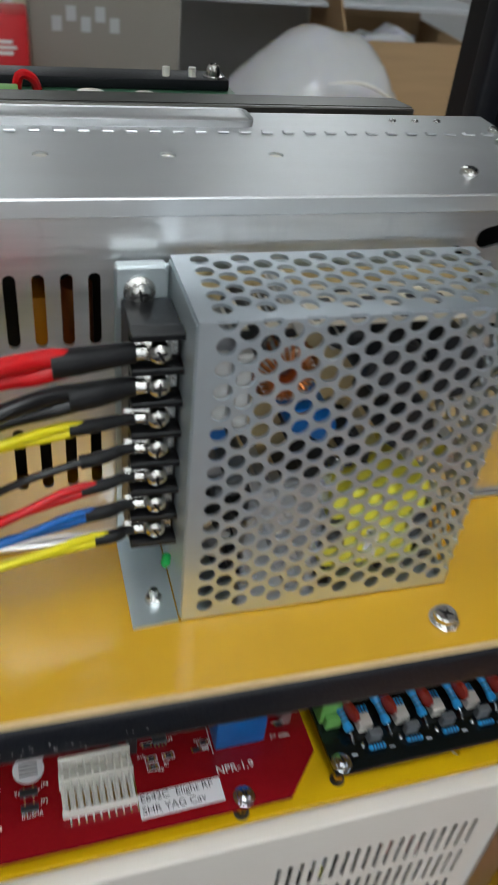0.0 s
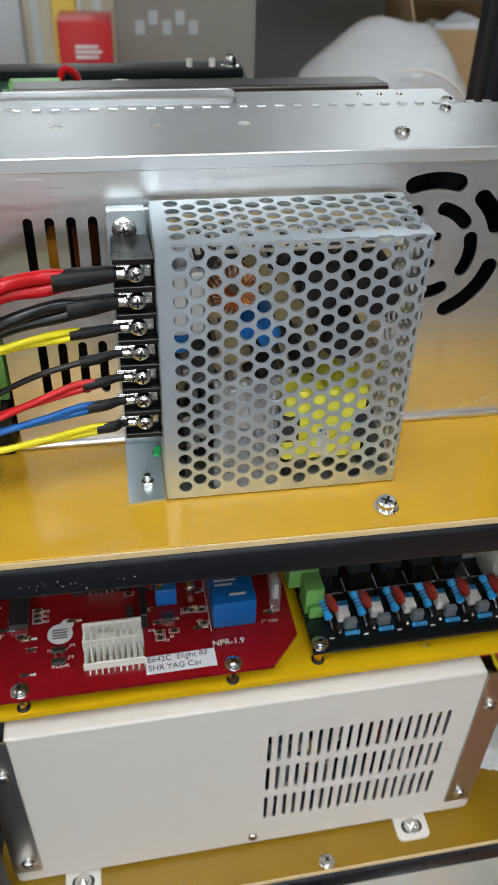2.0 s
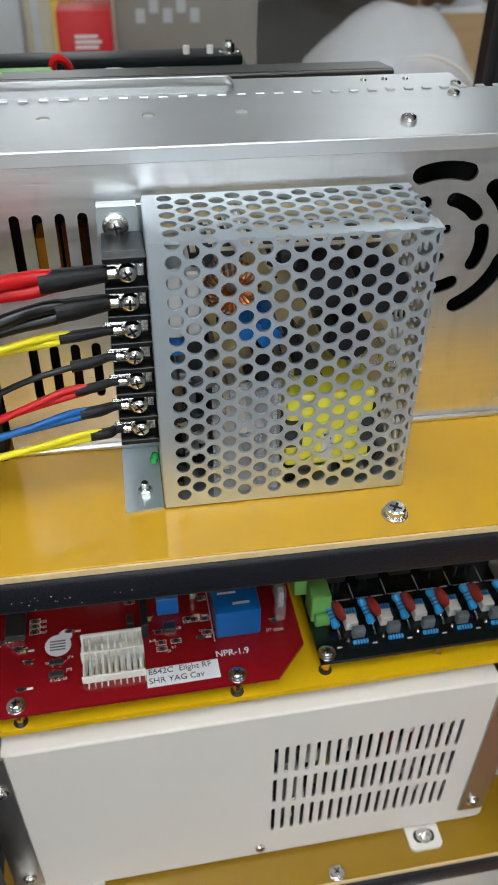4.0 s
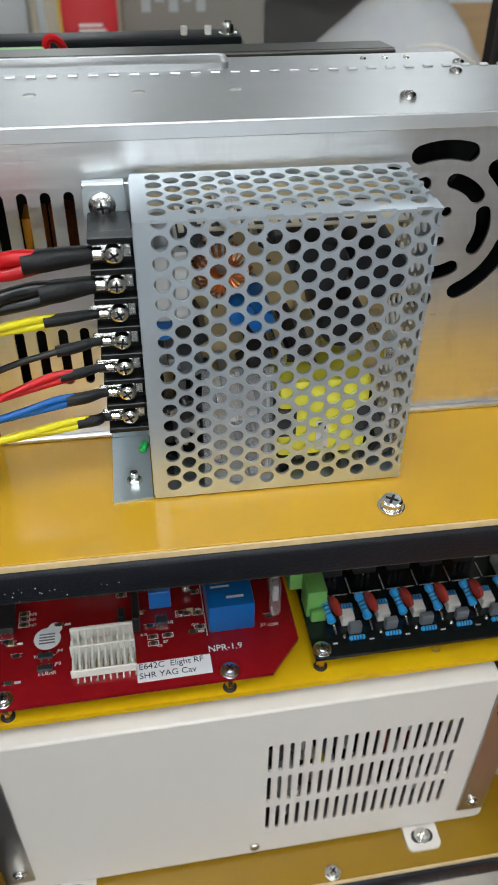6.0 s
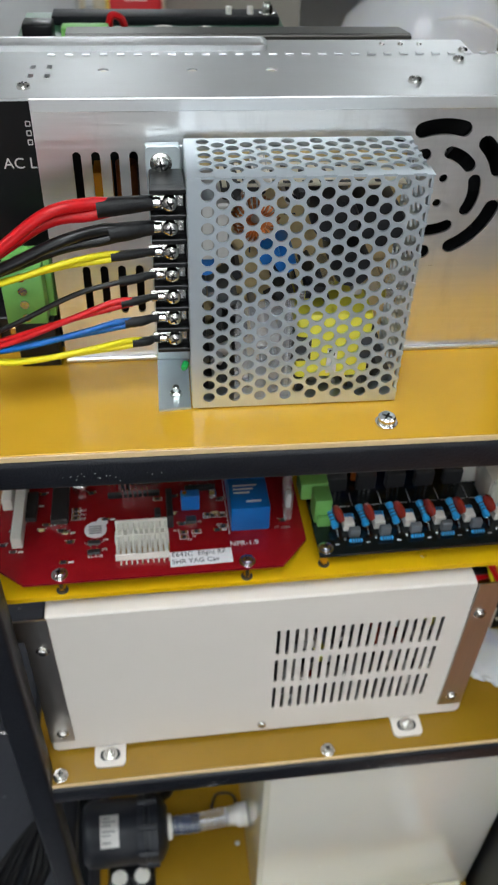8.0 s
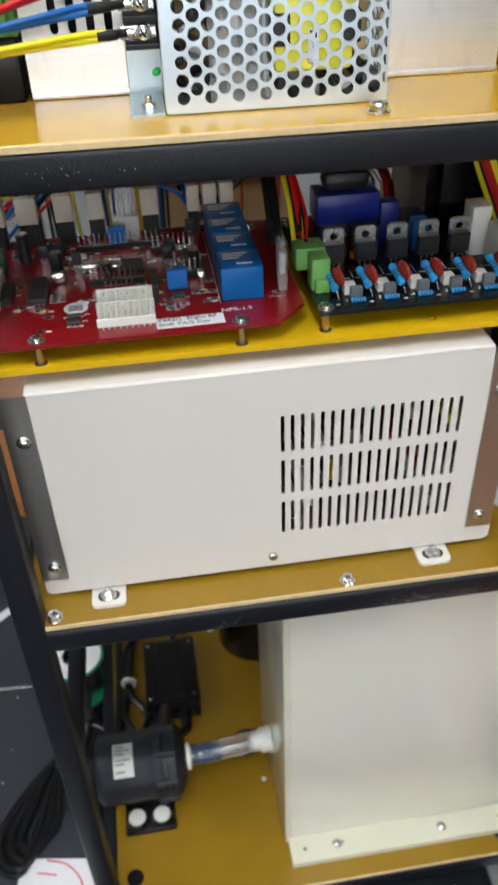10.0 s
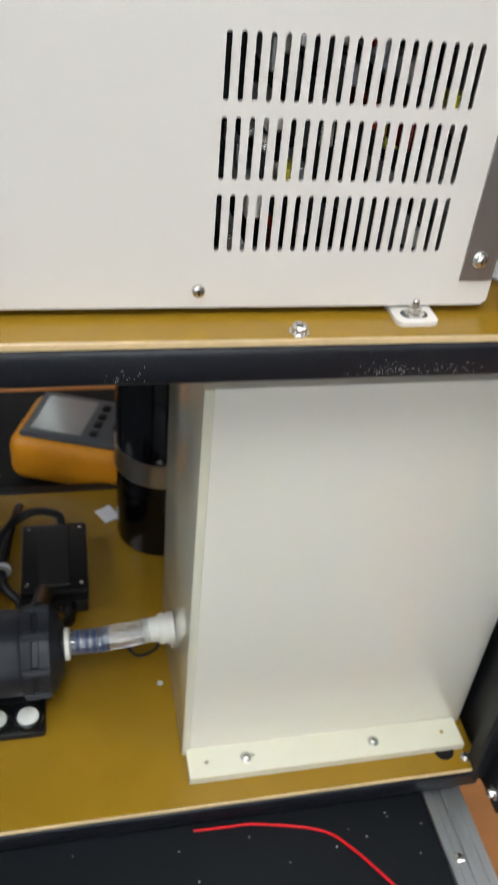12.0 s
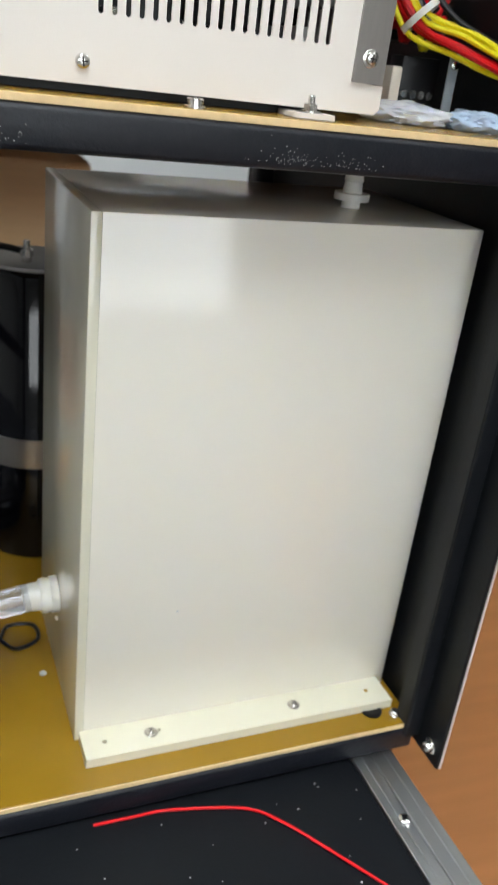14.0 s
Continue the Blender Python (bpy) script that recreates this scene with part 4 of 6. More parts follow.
for x in (0.1170, -0.0520):
    foot = part("foot", sheet(round2(x - 0.0085, x + 0.0085, -0.0315, -0.0120, 0.003), [], 1.0754, 1.0772, "xy"), "white", case, "white mounting foot")
    # Foot is uncut; a thin black patch paints the shade of its slot.
    part("slot", sheet(round2(x - 0.0055, x + 0.0055, -0.0283, -0.0217, 0.003), [], 1.0772, 1.0773, "xy"), "chip", foot, "dark slotted hole")
    part("washer", lathe([(0, 0.0040), (0.0006, 0.0040), (0.0007, 0.0036), (0.0007, 0)], (x, -0.0250, 1.0773), (0, 0, 1), 20), "chrome", foot)
    part("nut", lathe([(0, 0.0028), (0.0022, 0.0028), (0.0025, 0.0024), (0.0025, 0)], (x, -0.0250, 1.0780), (0, 0, 1), 6), "chrome", foot)
    part("stud", lathe([(0, 0.0013), (0.0026, 0.0013), (0.0030, 0.0010), (0.0030, 0)], (x, -0.0250, 1.0803), (0, 0, 1), 10), "chrome", foot)
part("spacer", box(-0.060, 0.128, -0.010, 0.09, 1.0754, 1.0784), "blackpanel", case, "dark spacer under the case")
bolt("bolt", (0.0690, -0.0345, 1.0752), 0.0031, 2, "nickel bolt and washer on the tan board", "shelf bolts")
bolt("bolt", (-0.0790, -0.0335, 1.0752), 0.0033, 2, "nickel bolt and washer on the tan board", "shelf bolts")

# bright yellow carrier plate over the case
PT = 1.2082
pl = thing("carrier_plate", (0.03, 0.03, PT - 0.003), 2, "bright yellow epoxy carrier plate above the cream case", "plate")
holes = [ring2(0.109, -0.0085, 0.0017, 12)]
part("plate", sheet([(-0.0935, -0.0160), (0.172, -0.0160), (0.172, 0.12), (-0.0935, 0.12)], holes, PT - 0.003, PT, "xy"), "plate", pl)
for x, y in ((-0.055, 0.0), (0.125, 0.0), (-0.055, 0.10), (0.125, 0.10)):
    part("standoff", cyl((x, y, 1.1982), (x, y, PT - 0.003), 0.002, 8), "brass", pl, "brass pillar")
screw_head(pl, (0.150, -0.0085, PT), 0.0016, (0, 0, 1), washer=False)

# red board
ZB = 1.2187
red = thing("red_circuit_board", (-0.02, 0.03, PT), 2, "red circuit board with relays, connectors and paper label", "circuit board")
outline = [(-0.0785, -0.0165), (0.0390, -0.0165), (0.0520, -0.0020), (0.0520, 0.095), (-0.0930, 0.095), (-0.0930, -0.0045)]
part("board", sheet(outline, [], ZB - 0.0016, ZB, "xy"), "redpcb", red)


def pillar(parent, x, y):
    p = part("pillar", cyl((x, y, PT), (x, y, ZB - 0.0016), 0.0018, 6), "brass", parent, "brass hexagon pillar")
    screw_head(parent, (x, y, ZB), 0.0026, (0, 0, 1))
    # Flat black disc painted as the shade in a hole round the pillar.
    bm = lathe([(0, 0.0028), (0.0002, 0.0028), (0.0002, 0)], (x, y, PT), (0, 0, 1), 16)
    part("clearance_hole_shade", bm, "chip", parent)
    return p


for x, y in ((-0.0625, -0.0125), (0.0225, -0.0130), (-0.0625, 0.085), (0.040, 0.085)):
    pillar(red, x, y)
# pin header with two rows of ribs
conn = part("white_connector", box(-0.0372, -0.0130, -0.0060, 0.0030, ZB, ZB + 0.0020, 0.0004, 1), "connwhite", red, "ten-way white header")
part("upper_tier", box(-0.0375, -0.0128, 0.0032, 0.0078, ZB, ZB + 0.0048, 0.0004, 1), "connwhite", conn)
part("front_lip", box(-0.0375, -0.0128, -0.0070, -0.0061, ZB, ZB + 0.0040, 0.0002, 1), "connwhite", conn)
part("middle_bar", box(-0.0376, -0.0127, 0.0026, 0.0034, ZB, ZB + 0.0066, 0.0002, 1), "connwhite", conn)
part("back_wall", box(-0.0372, -0.0130, 0.0080, 0.0096, ZB, ZB + 0.0100, 0.0004, 1), "connwhite", conn)
for k in range(10):
    x = -0.0362 + 0.00245 * k
    part("rib", box(x - 0.0004, x + 0.0004, -0.0058, 0.0026, ZB + 0.0018, ZB + 0.0062, 0.0002, 1), "connwhite", conn)
    part("contact", box(x + 0.0009, x + 0.0015, -0.0056, 0.0024, ZB + 0.0020, ZB + 0.0026), "tin", conn)
    part("pin", box(x + 0.0009, x + 0.0015, -0.0098, -0.0060, ZB + 0.0001, ZB + 0.0006), "tin", conn)
    part("rib", box(x - 0.0004, x + 0.0004, 0.0034, 0.0078, ZB + 0.0046, ZB + 0.0094, 0.0002, 1), "connwhite", conn)
lab = part("paper_label", turned(box(-0.0128, 0.0160, -0.0128, -0.0042, ZB + 0.0001, ZB + 0.0003), (0, -0.008, ZB), rz=0.8), "label", red, "white paper label")
bm = text("E642C  Elight RF", 0.0037, -0.0120, -0.0073, ZB + 0.00035, turn=0.8)
text("SHR YAG Cav", 0.0037, -0.0120, -0.0115, ZB + 0.00035, bm=bm, turn=0.8)
part("print", bm, "ink", lab)
part("silkscreen", text("NPR-1.9", 0.0040, 0.0155, -0.0030, ZB + 0.0001), "silk", red)
st = part("round_sticker", lathe([(0, 0.0053), (0.0002, 0.0053), (0.0002, 0)], (-0.0470, 0.0135, ZB), (0, 0, 1), 24), "label", red, "round white warranty sticker")
part("sticker_ear", lathe([(0, 0.0028), (0.0002, 0.0028), (0.0002, 0)], (-0.0440, 0.0182, ZB + 0.0001), (0, 0, 1), 16), "label", st)
for k in range(4):
    part("print_line", box(-0.0502, -0.0440, 0.0110 + 0.0014 * k, 0.0116 + 0.0014 * k, ZB + 0.0002, ZB + 0.00035), "greychip", st)
for k in range(4):
    y0 = 0.0058 + 0.0196 * k
    rl = part("relay", box(0.0170, 0.0354, y0, y0 + 0.0190, ZB + 0.0003, ZB + 0.0155, 0.0006), "relay", red, "blue cube relay")
    bm = None
    for j in range(3):
        bm = box(0.0190, 0.0265 + 0.002 * j, y0 + 0.010 + 0.0024 * j, y0 + 0.0109 + 0.0024 * j, ZB + 0.0155, ZB + 0.01565, bm=bm)
    box(0.0245, 0.0315, y0 + 0.004, y0 + 0.0052, ZB + 0.0155, ZB + 0.01565, bm=bm)
    part("printed_mark", bm, "silk", rl)
part("silk_line", box(0.0160, 0.0163, 0.0050, 0.0840, ZB, ZB + 0.0001), "silk", red)
for x, y in ((-0.0058, 0.0215), (-0.0315, 0.075)):
    tr = part("trimmer", box(x, x + 0.0090, y, y + 0.0048, ZB + 0.0003, ZB + 0.0100, 0.0004, 1), "trimmer", red, "blue trimmer")
    part("adjuster", cyl((x + 0.0018, y + 0.0024, ZB + 0.0100), (x + 0.0018, y + 0.0024, ZB + 0.0108), 0.0011, 10), "brass", tr)


def chip(parent, x, y, w, d, h=0.0022, pins=4):
    c = part("chip", box(x - w / 2, x + w / 2, y - d / 2, y + d / 2, ZB + 0.0004, ZB + h, 0.0003, 1), "chip", parent)
    for k in range(pins):
        px = x - w / 2 + w * (k + 0.5) / pins
        for s in (-1, 1):
            part("pin", box(px - 0.0003, px + 0.0003, y + s * d / 2 - 0.0009, y + s * d / 2 + 0.0009, ZB + 0.0001, ZB + h * 0.5), "tin", c)


chip(red, -0.0015, 0.0145, 0.0050, 0.0040)
chip(red, -0.0640, 0.0300, 0.0080, 0.0240, 0.0036, 4)
chip(red, -0.0235, 0.0480, 0.0160, 0.0130, 0.0030, 12)
chip(red, -0.0475, 0.0045, 0.0058, 0.0026, 0.0018, 2)
chip(red, -0.0475, -0.0012, 0.0058, 0.0026, 0.0018, 2)
part("black_header", box(-0.0130, -0.0100, 0.0110, 0.0300, ZB, ZB + 0.0085, 0.0004, 1), "chip", red)
part("black_header", box(-0.0188, -0.0158, 0.0150, 0.0200, ZB, ZB + 0.0060, 0.0004, 1), "chip", red)
part("white_strip", box(-0.0850, -0.0800, 0.0050, 0.0480, ZB, ZB + 0.0070, 0.0004, 1), "connwhite", red, "long white strip connector")
part("white_strip", box(-0.0915, -0.0865, 0.0300, 0.0500, ZB, ZB + 0.0070, 0.0004, 1), "connwhite", red, "long white strip connector")
for k in range(6):
    part("header_pin", box(-0.0340 + 0.0024 * k, -0.0334 + 0.0024 * k, 0.0310, 0.0316, ZB, ZB + 0.0080), "tin", red)
for x, y in ((-0.0405, 0.052), (-0.0475, 0.062), (0.006, 0.062)):
    part("crystal", box(x - 0.0055, x + 0.0055, y - 0.0022, y + 0.0022, ZB, ZB + 0.0036, 0.0012), "tin", red, "bright metal crystal can")
for x, y, h in ((-0.0330, 0.040, 0.008), (-0.0560, 0.052, 0.010), (-0.072, 0.068, 0.014), (0.008, 0.045, 0.008)):
    cpp = part("electrolytic_capacitor", lathe([(0, 0.0031), (h, 0.0031), (h + 0.0006, 0.0026), (h + 0.0004, 0)], (x, y, ZB), (0, 0, 1), 14), "sleeveblack", red)
    part("top", lathe([(0, 0.0025), (0.0001, 0)], (x, y, ZB + h + 0.0006), (0, 0, 1), 14), "tin", cpp)
for x0, n, y in ((-0.040, 10, 0.0345), (-0.046, 16, 0.0745), (-0.010, 8, 0.066), (-0.002, 6, 0.036)):
    hb0 = part("pin_header", box(x0 - 0.0013, x0 + 0.00254 * (n - 1) + 0.0013, y - 0.0012, y + 0.0012, ZB, ZB + 0.0025, 0.0002, 1), "chip", red)
    for k in range(n):
        part("pin", box(x0 + 0.00254 * k - 0.0003, x0 + 0.00254 * k + 0.0003, y - 0.0003, y + 0.0003, ZB + 0.0025, ZB + 0.0085), "tin", hb0)
for x, y, w, d in ((0.0065, 0.052, 0.006, 0.016), (-0.078, 0.030, 0.006, 0.018), (-0.0585, 0.075, 0.012, 0.006)):
    chip(red, x, y, w, d, 0.0034, 2)
part("brown_film_capacitor", box(-0.0900, -0.0800, 0.055, 0.062, ZB, ZB + 0.011, 0.001), "greenpcb", red, "dark green capacitor")
part("white_wire_loop", sweep([(-0.089, 0.05, ZB + 0.004), (-0.094, 0.04, ZB + 0.016), (-0.099, 0.06, ZB + 0.022), (-0.092, 0.08, ZB + 0.012)], 0.0012, 7, 5), "w_white", red)
for i in range(80):
    x, y = random.uniform(-0.090, 0.046), random.uniform(-0.006, 0.088)
    if (0.012 < x < 0.04 and y > 0) or (-0.041 < x < -0.010 and y < 0.012) or (-0.055 < x < -0.041 and y < 0.014) or (-0.016 < x < 0.018 and y < -0.001):
        continue
    c = part("chip_resistor", box(x - 0.0012, x + 0.0012, y - 0.0007, y + 0.0007, ZB, ZB + 0.0007), random.choice(("chip", "tanpcb", "chip")), red)
    for x1 in (x - 0.0018, x + 0.0012):
        part("solder_end", box(x1, x1 + 0.0006, y - 0.0007, y + 0.0007, ZB, ZB + 0.0006), "tin", c)
    bm2 = box(x - 0.0024, x + 0.0024, y + 0.0011, y + 0.0013, ZB, ZB + 0.0001)
    part("silk_bar", box(x + 0.0022, x + 0.0046, y - 0.0005, y + 0.0005, ZB, ZB + 0.0001) if i % 2 else bm2, "silk", c)
for words, x, y, size in (
        ("JP4", -0.0416, 0.0069, 0.0019),
        ("JP3", -0.0422, 0.0009, 0.0019),
        ("YAG Laser", -0.0471, 0.0053, 0.0019),
        ("IPL/SHR", -0.0459, -0.0030, 0.0021),
        ("R20", -0.0528, 0.0268, 0.0018),
        ("R21", -0.0528, 0.0241, 0.0018),
        ("R67", -0.0528, 0.0212, 0.0018),
        ("R19", -0.0088, 0.0093, 0.0017),
        ("R7", -0.0006, 0.0047, 0.0017),
        ("C8", -0.0030, 0.0031, 0.0017),
        ("U2", 0.0022, 0.0141, 0.0018),
        ("J17", 0.0397, 0.0069, 0.0018),
        ("CON", 0.0427, 0.0064, 0.0018),
        ("R16", 0.0057, 0.0165, 0.0017),
        ("Q10", 0.0119, 0.0112, 0.0017),
):
    part("lettering", text(words, size, x - 0.3 * size * len(words), y - 0.3 * size, ZB + 0.00005), "silk", red)
for x, y in ((-0.0565, 0.0275), (-0.0565, 0.0247), (-0.0565, 0.0218), (-0.0056, 0.0078), (0.0005, 0.0077), (-0.0055, 0.0046), (0.0090, 0.0175), (0.0136, 0.0099), (-0.0662, 0.0291), (-0.0665, 0.0237), (-0.0170, 0.0313), (0.0136, 0.0172), (0.0132, 0.0284), (0.0067, 0.0183)):
    c = part("chip_resistor", box(x - 0.0009, x + 0.0009, y - 0.0007, y + 0.0007, ZB, ZB + 0.0006), "chip", red)
    for x1 in (x - 0.0015, x + 0.0009):
        part("solder_end", box(x1, x1 + 0.0006, y - 0.0007, y + 0.0007, ZB, ZB + 0.0006), "tin", c)
    part("silk_frame", sheet(round2(x - 0.0022, x + 0.0022, y - 0.0012, y + 0.0012, 0.0002, 1), [round2(x - 0.00195, x + 0.00195, y - 0.00095, y + 0.00095, 0.0002, 1)], ZB, ZB + 0.0001, "xy"), "silk", c)
cp = part("transistor_sleeve", box(0.0428, 0.0472, 0.010, 0.016, ZB, ZB + 0.0190, 0.0015), "clearplastic", red, "clear sleeve over a transistor")
part("transistor", box(0.0440, 0.0460, 0.0115, 0.0145, ZB + 0.008, ZB + 0.0170), "foil", cp)
for lx in (0.0438, 0.0450, 0.0462):
    part("leg", box(lx - 0.0003, lx + 0.0003, 0.0124, 0.0130, ZB, ZB + 0.008), "tin", cp)
share(cp, "transistor_sleeve", red, (0.0015, 0.012, 0))
# plug row at the back of the red board, each with its bundle of wires
COL = ["w_black", "w_red", "w_black", "w_yellow", "w_blue", "w_black", "w_orange", "w_black", "w_yellow", "w_blue", "w_red"]
for i, (x, w) in enumerate(((-0.086, 0.010), (-0.070, 0.010), (-0.052, 0.009), (-0.0365, 0.0082), (-0.0096, 0.0088), (0.0124, 0.0062), (0.0208, 0.0070), (0.0294, 0.0070))):
    pg = part("plug", box(x - w / 2, x + w / 2, 0.0835, 0.0915, ZB + 0.0120, ZB + 0.0255, 0.0006), "connbeige", red, "beige plug connector")
    part("socket", box(x - w / 2 + 0.0004, x + w / 2 - 0.0004, 0.0840, 0.0910, ZB, ZB + 0.0119, 0.0004, 1), "chip", pg)
    for k in range(3):
        px = x - w / 2 + w * (k + 0.5) / 3
        sway = random.uniform(-0.025, 0.04)
        up = random.uniform(0.022, 0.038)
        bm = sweep([(px, 0.0885, ZB + 0.0240), (px, 0.090, ZB + 0.030), (px + sway * 0.4, 0.100 + 0.004 * k, ZB + up + 0.006), (px + sway, 0.124, ZB + up * 0.8), (px + sway * 1.3, 0.165, ZB + 0.004), (px + sway * 1.4, 0.19, 1.10)], 0.0010, 7, 5)
        part("wire", bm, COL[(i * 2 + k) % len(COL)], pg)

ribbed = part("ribbed_header", box(-0.0290, -0.0155, 0.0850, 0.0900, ZB, ZB + 0.0120, 0.0004, 1), "connwhite", red, "white ribbed header between the plugs")
for k in range(6):
    part("rib", box(-0.0288 + 0.0024 * k, -0.0279 + 0.0024 * k, 0.0840, 0.0900, ZB + 0.0120, ZB + 0.0240, 0.0002, 1), "connwhite", ribbed)
for x, y, w in ((-0.0300, 0.044, 0.010), (-0.0300, 0.052, 0.009), (0.010, 0.028, 0.004), (-0.055, 0.040, 0.007)):
    part("crystal", box(x - w / 2, x + w / 2, y - 0.0022, y + 0.0022, ZB, ZB + 0.0060, 0.0012), "tin", red, "bright metal can")
for x, y in ((-0.046, 0.046), (-0.004, 0.044), (-0.002, 0.052), (0.009, 0.074), (-0.062, 0.058)):
    tr = part("small_transistor", box(x - 0.0022, x + 0.0022, y - 0.0014, y + 0.0014, ZB + 0.0060, ZB + 0.0120, 0.0006), "chip", red)
    for k in (-1, 0, 1):
        part("leg", box(x + k * 0.0012 - 0.0002, x + k * 0.0012 + 0.0002, y - 0.0002, y + 0.0002, ZB, ZB + 0.0061), "tin", tr)

# black board
blk = thing("black_circuit_board", (0.11, 0.03, PT), 2, "black driver circuit board with five power transistors", "circuit board")
part("board", sheet([(0.0565, -0.0130), (0.1640, -0.0130), (0.1640, 0.095), (0.0565, 0.095)], [], ZB - 0.0016, ZB, "xy"), "blackpcb", blk)
for x, y in ((0.0600, -0.0090), (0.1600, -0.0090), (0.0600, 0.088), (0.1600, 0.088)):
    pillar(blk, x, y)
gp = part("green_plug", box(0.0520, 0.0655, 0.0180, 0.0300, ZB + 0.0055, ZB + 0.0160, 0.0008), "greenplug", blk, "green plug terminal")
part("socket", box(0.0572, 0.0655, 0.0075, 0.0180, ZB, ZB + 0.0150, 0.0008), "greenplug", gp)
part("front_foot", box(0.0585, 0.0650, 0.0045, 0.0074, ZB, ZB + 0.0060, 0.0008), "greenplug", gp)
for i in range(6):
    x = 0.0709 + 0.01475 * i
    if i < 5:
      q = part("power_transistor", box(x - 0.0048, x + 0.0048, 0.0222, 0.0262, ZB + 0.0055, ZB + 0.0145, 0.0004, 1), "chip", blk, "black transistor with metal tab")
      part("metal_tab", sheet([(x - 0.0048, ZB + 0.0140), (x + 0.0048, ZB + 0.0140), (x + 0.0048, ZB + 0.0200), (x + 0.0036, ZB + 0.0212), (x - 0.0036, ZB + 0.0212), (x - 0.0048, ZB + 0.0200)],
                            [ring2(x, ZB + 0.0172, 0.0018, 14)], 0.0252, 0.0264), "tin", q)
      for k in (-1, 0, 1):
        part("leg", box(x + k * 0.0024 - 0.0005, x + k * 0.0024 + 0.0005, 0.0238, 0.0244, ZB, ZB + 0.0056), "tin", q)
    part("silk_frame", box(x - 0.0062, x + 0.0062, 0.0170, 0.0173, ZB, ZB + 0.0001), "silk", blk)
    part("silk_mark", box(x - 0.0072, x - 0.0069, 0.0173, 0.0260, ZB, ZB + 0.0001), "silk", blk)
    # a cell of small parts in front of each transistor
    xx = 0.0640 + 0.0150 * i
    rs = part("resistor", turned(lathe([(0, 0.0012), (0.0006, 0.0018), (0.0022, 0.0018), (0.0030, 0.0014), (0.0082, 0.0014), (0.0090, 0.0018), (0.0106, 0.0018), (0.0112, 0.0012), (0.0112, 0)],
              (xx, 0.0105, ZB + 0.0078), (0.25, -1, -0.45), 12), (xx, 0.0105, ZB)), "resistor", blk, "light blue power resistor with dark bands")
    d = Vector((0.25, -1, -0.45)).normalized()
    for s in (0.0036, 0.0052, 0.0068):
        part("band", lathe([(0, 0.00148), (0.0006, 0.00148)], Vector((xx, 0.0105, ZB + 0.0078)) + d * s, d, 12), "band", rs)
    p0 = Vector((xx, 0.0105, ZB + 0.0078))
    part("lead", sweep([p0 + d * 0.0110, p0 + d * 0.0128, (xx + 0.0034, -0.0025, ZB)], 0.0004, 6, 3), "tin", rs)
    part("film_capacitor", turned(lathe([(-0.0019, 0.0), (-0.0017, 0.0026), (-0.0007, 0.0046), (0.0007, 0.0046), (0.0017, 0.0026), (0.0019, 0)], (xx + 0.0046, 0.0066, ZB + 0.0064), (1, 0.35, 0.15), 16), (xx + 0.0046, 0.0066, ZB + 0.0064)),
         "mylar", blk, "red dipped film capacitor")
    part("opto_chip", box(xx + 0.0066, xx + 0.0118, 0.0008, 0.0062, ZB, ZB + 0.0046, 0.0003, 1), "opto", blk, "white six-pin chip")
    part("grey_capacitor", box(xx + 0.0082, xx + 0.0134, -0.0042, -0.0012, ZB + 0.0004, ZB + 0.0058, 0.0004, 1), "greychip", blk, "grey box capacitor")
    for j, (yy, m) in enumerate(((-0.0062, "resistor"), (0.0082, "resistor"), (0.0102, "resistor"))):
        r0 = part("small_resistor", lathe([(0, 0.0006), (0.0004, 0.0010), (0.0060, 0.0010), (0.0064, 0.0006), (0.0064, 0)], (xx + 0.0068 + (0.001 if j == 0 else 0), yy, ZB + 0.0012), (1, 0, 0), 10), m, blk, "small blue resistor")
        for s in (0.0012, 0.0024, 0.0036, 0.0048):
            part("band", lathe([(0, 0.00108), (0.0005, 0.00108)], (xx + 0.0068 + s + (0.001 if j == 0 else 0), yy, ZB + 0.0012), (1, 0, 0), 10), "band", r0)
    part("solder_blob", lathe([(0, 0.0009), (0.0007, 0.0005), (0.0009, 0)], (xx + 0.0065, -0.0040, ZB), (0, 0, 1), 8), "tin", blk)
    part("silk_mark", box(xx + 0.0010, xx + 0.0030, -0.0072, -0.0066, ZB, ZB + 0.0001), "silk", blk)
part("blue_coil", box(0.0680, 0.0985, 0.0480, 0.0660, ZB + 0.0130, ZB + 0.0275, 0.001), "coilblue", blk, "deep blue coil case")
part("coil_core", box(0.0700, 0.0965, 0.0500, 0.0640, ZB, ZB + 0.0129, 0.0008), "chip", blk, "dark core under the coil case")
part("coil_cap", box(0.0720, 0.0945, 0.0510, 0.0650, ZB + 0.0276, ZB + 0.0370, 0.004), "chip", blk, "black ferrite on the coil case")
part("copper_winding", lathe([(0, 0.0034), (0.010, 0.0034)], (0.0785, 0.043, ZB), (0, 0, 1), 12), "copper", blk, "small copper winding")
part("blue_box", box(0.0990, 0.1080, 0.0480, 0.0560, ZB, ZB + 0.0220, 0.001), "coilblue", blk)
part("blue_box", box(0.1130, 0.1210, 0.0400, 0.0470, ZB, ZB + 0.0150, 0.001), "trimmer", blk)
part("dark_relay", box(0.0830, 0.0960, 0.0380, 0.0460, ZB, ZB + 0.0150, 0.0008), "chip", blk)
part("orange_lamp", lathe([(0, 0.0016), (0.003, 0.0016), (0.0042, 0)], (0.0825, 0.034, ZB + 0.002), (0, 0, 1), 10), "w_orange", blk)
part("grey_filter", box(0.1370, 0.1462, 0.0280, 0.0400, ZB, ZB + 0.0240, 0.001), "nylon", blk, "pale grey plastic plug")
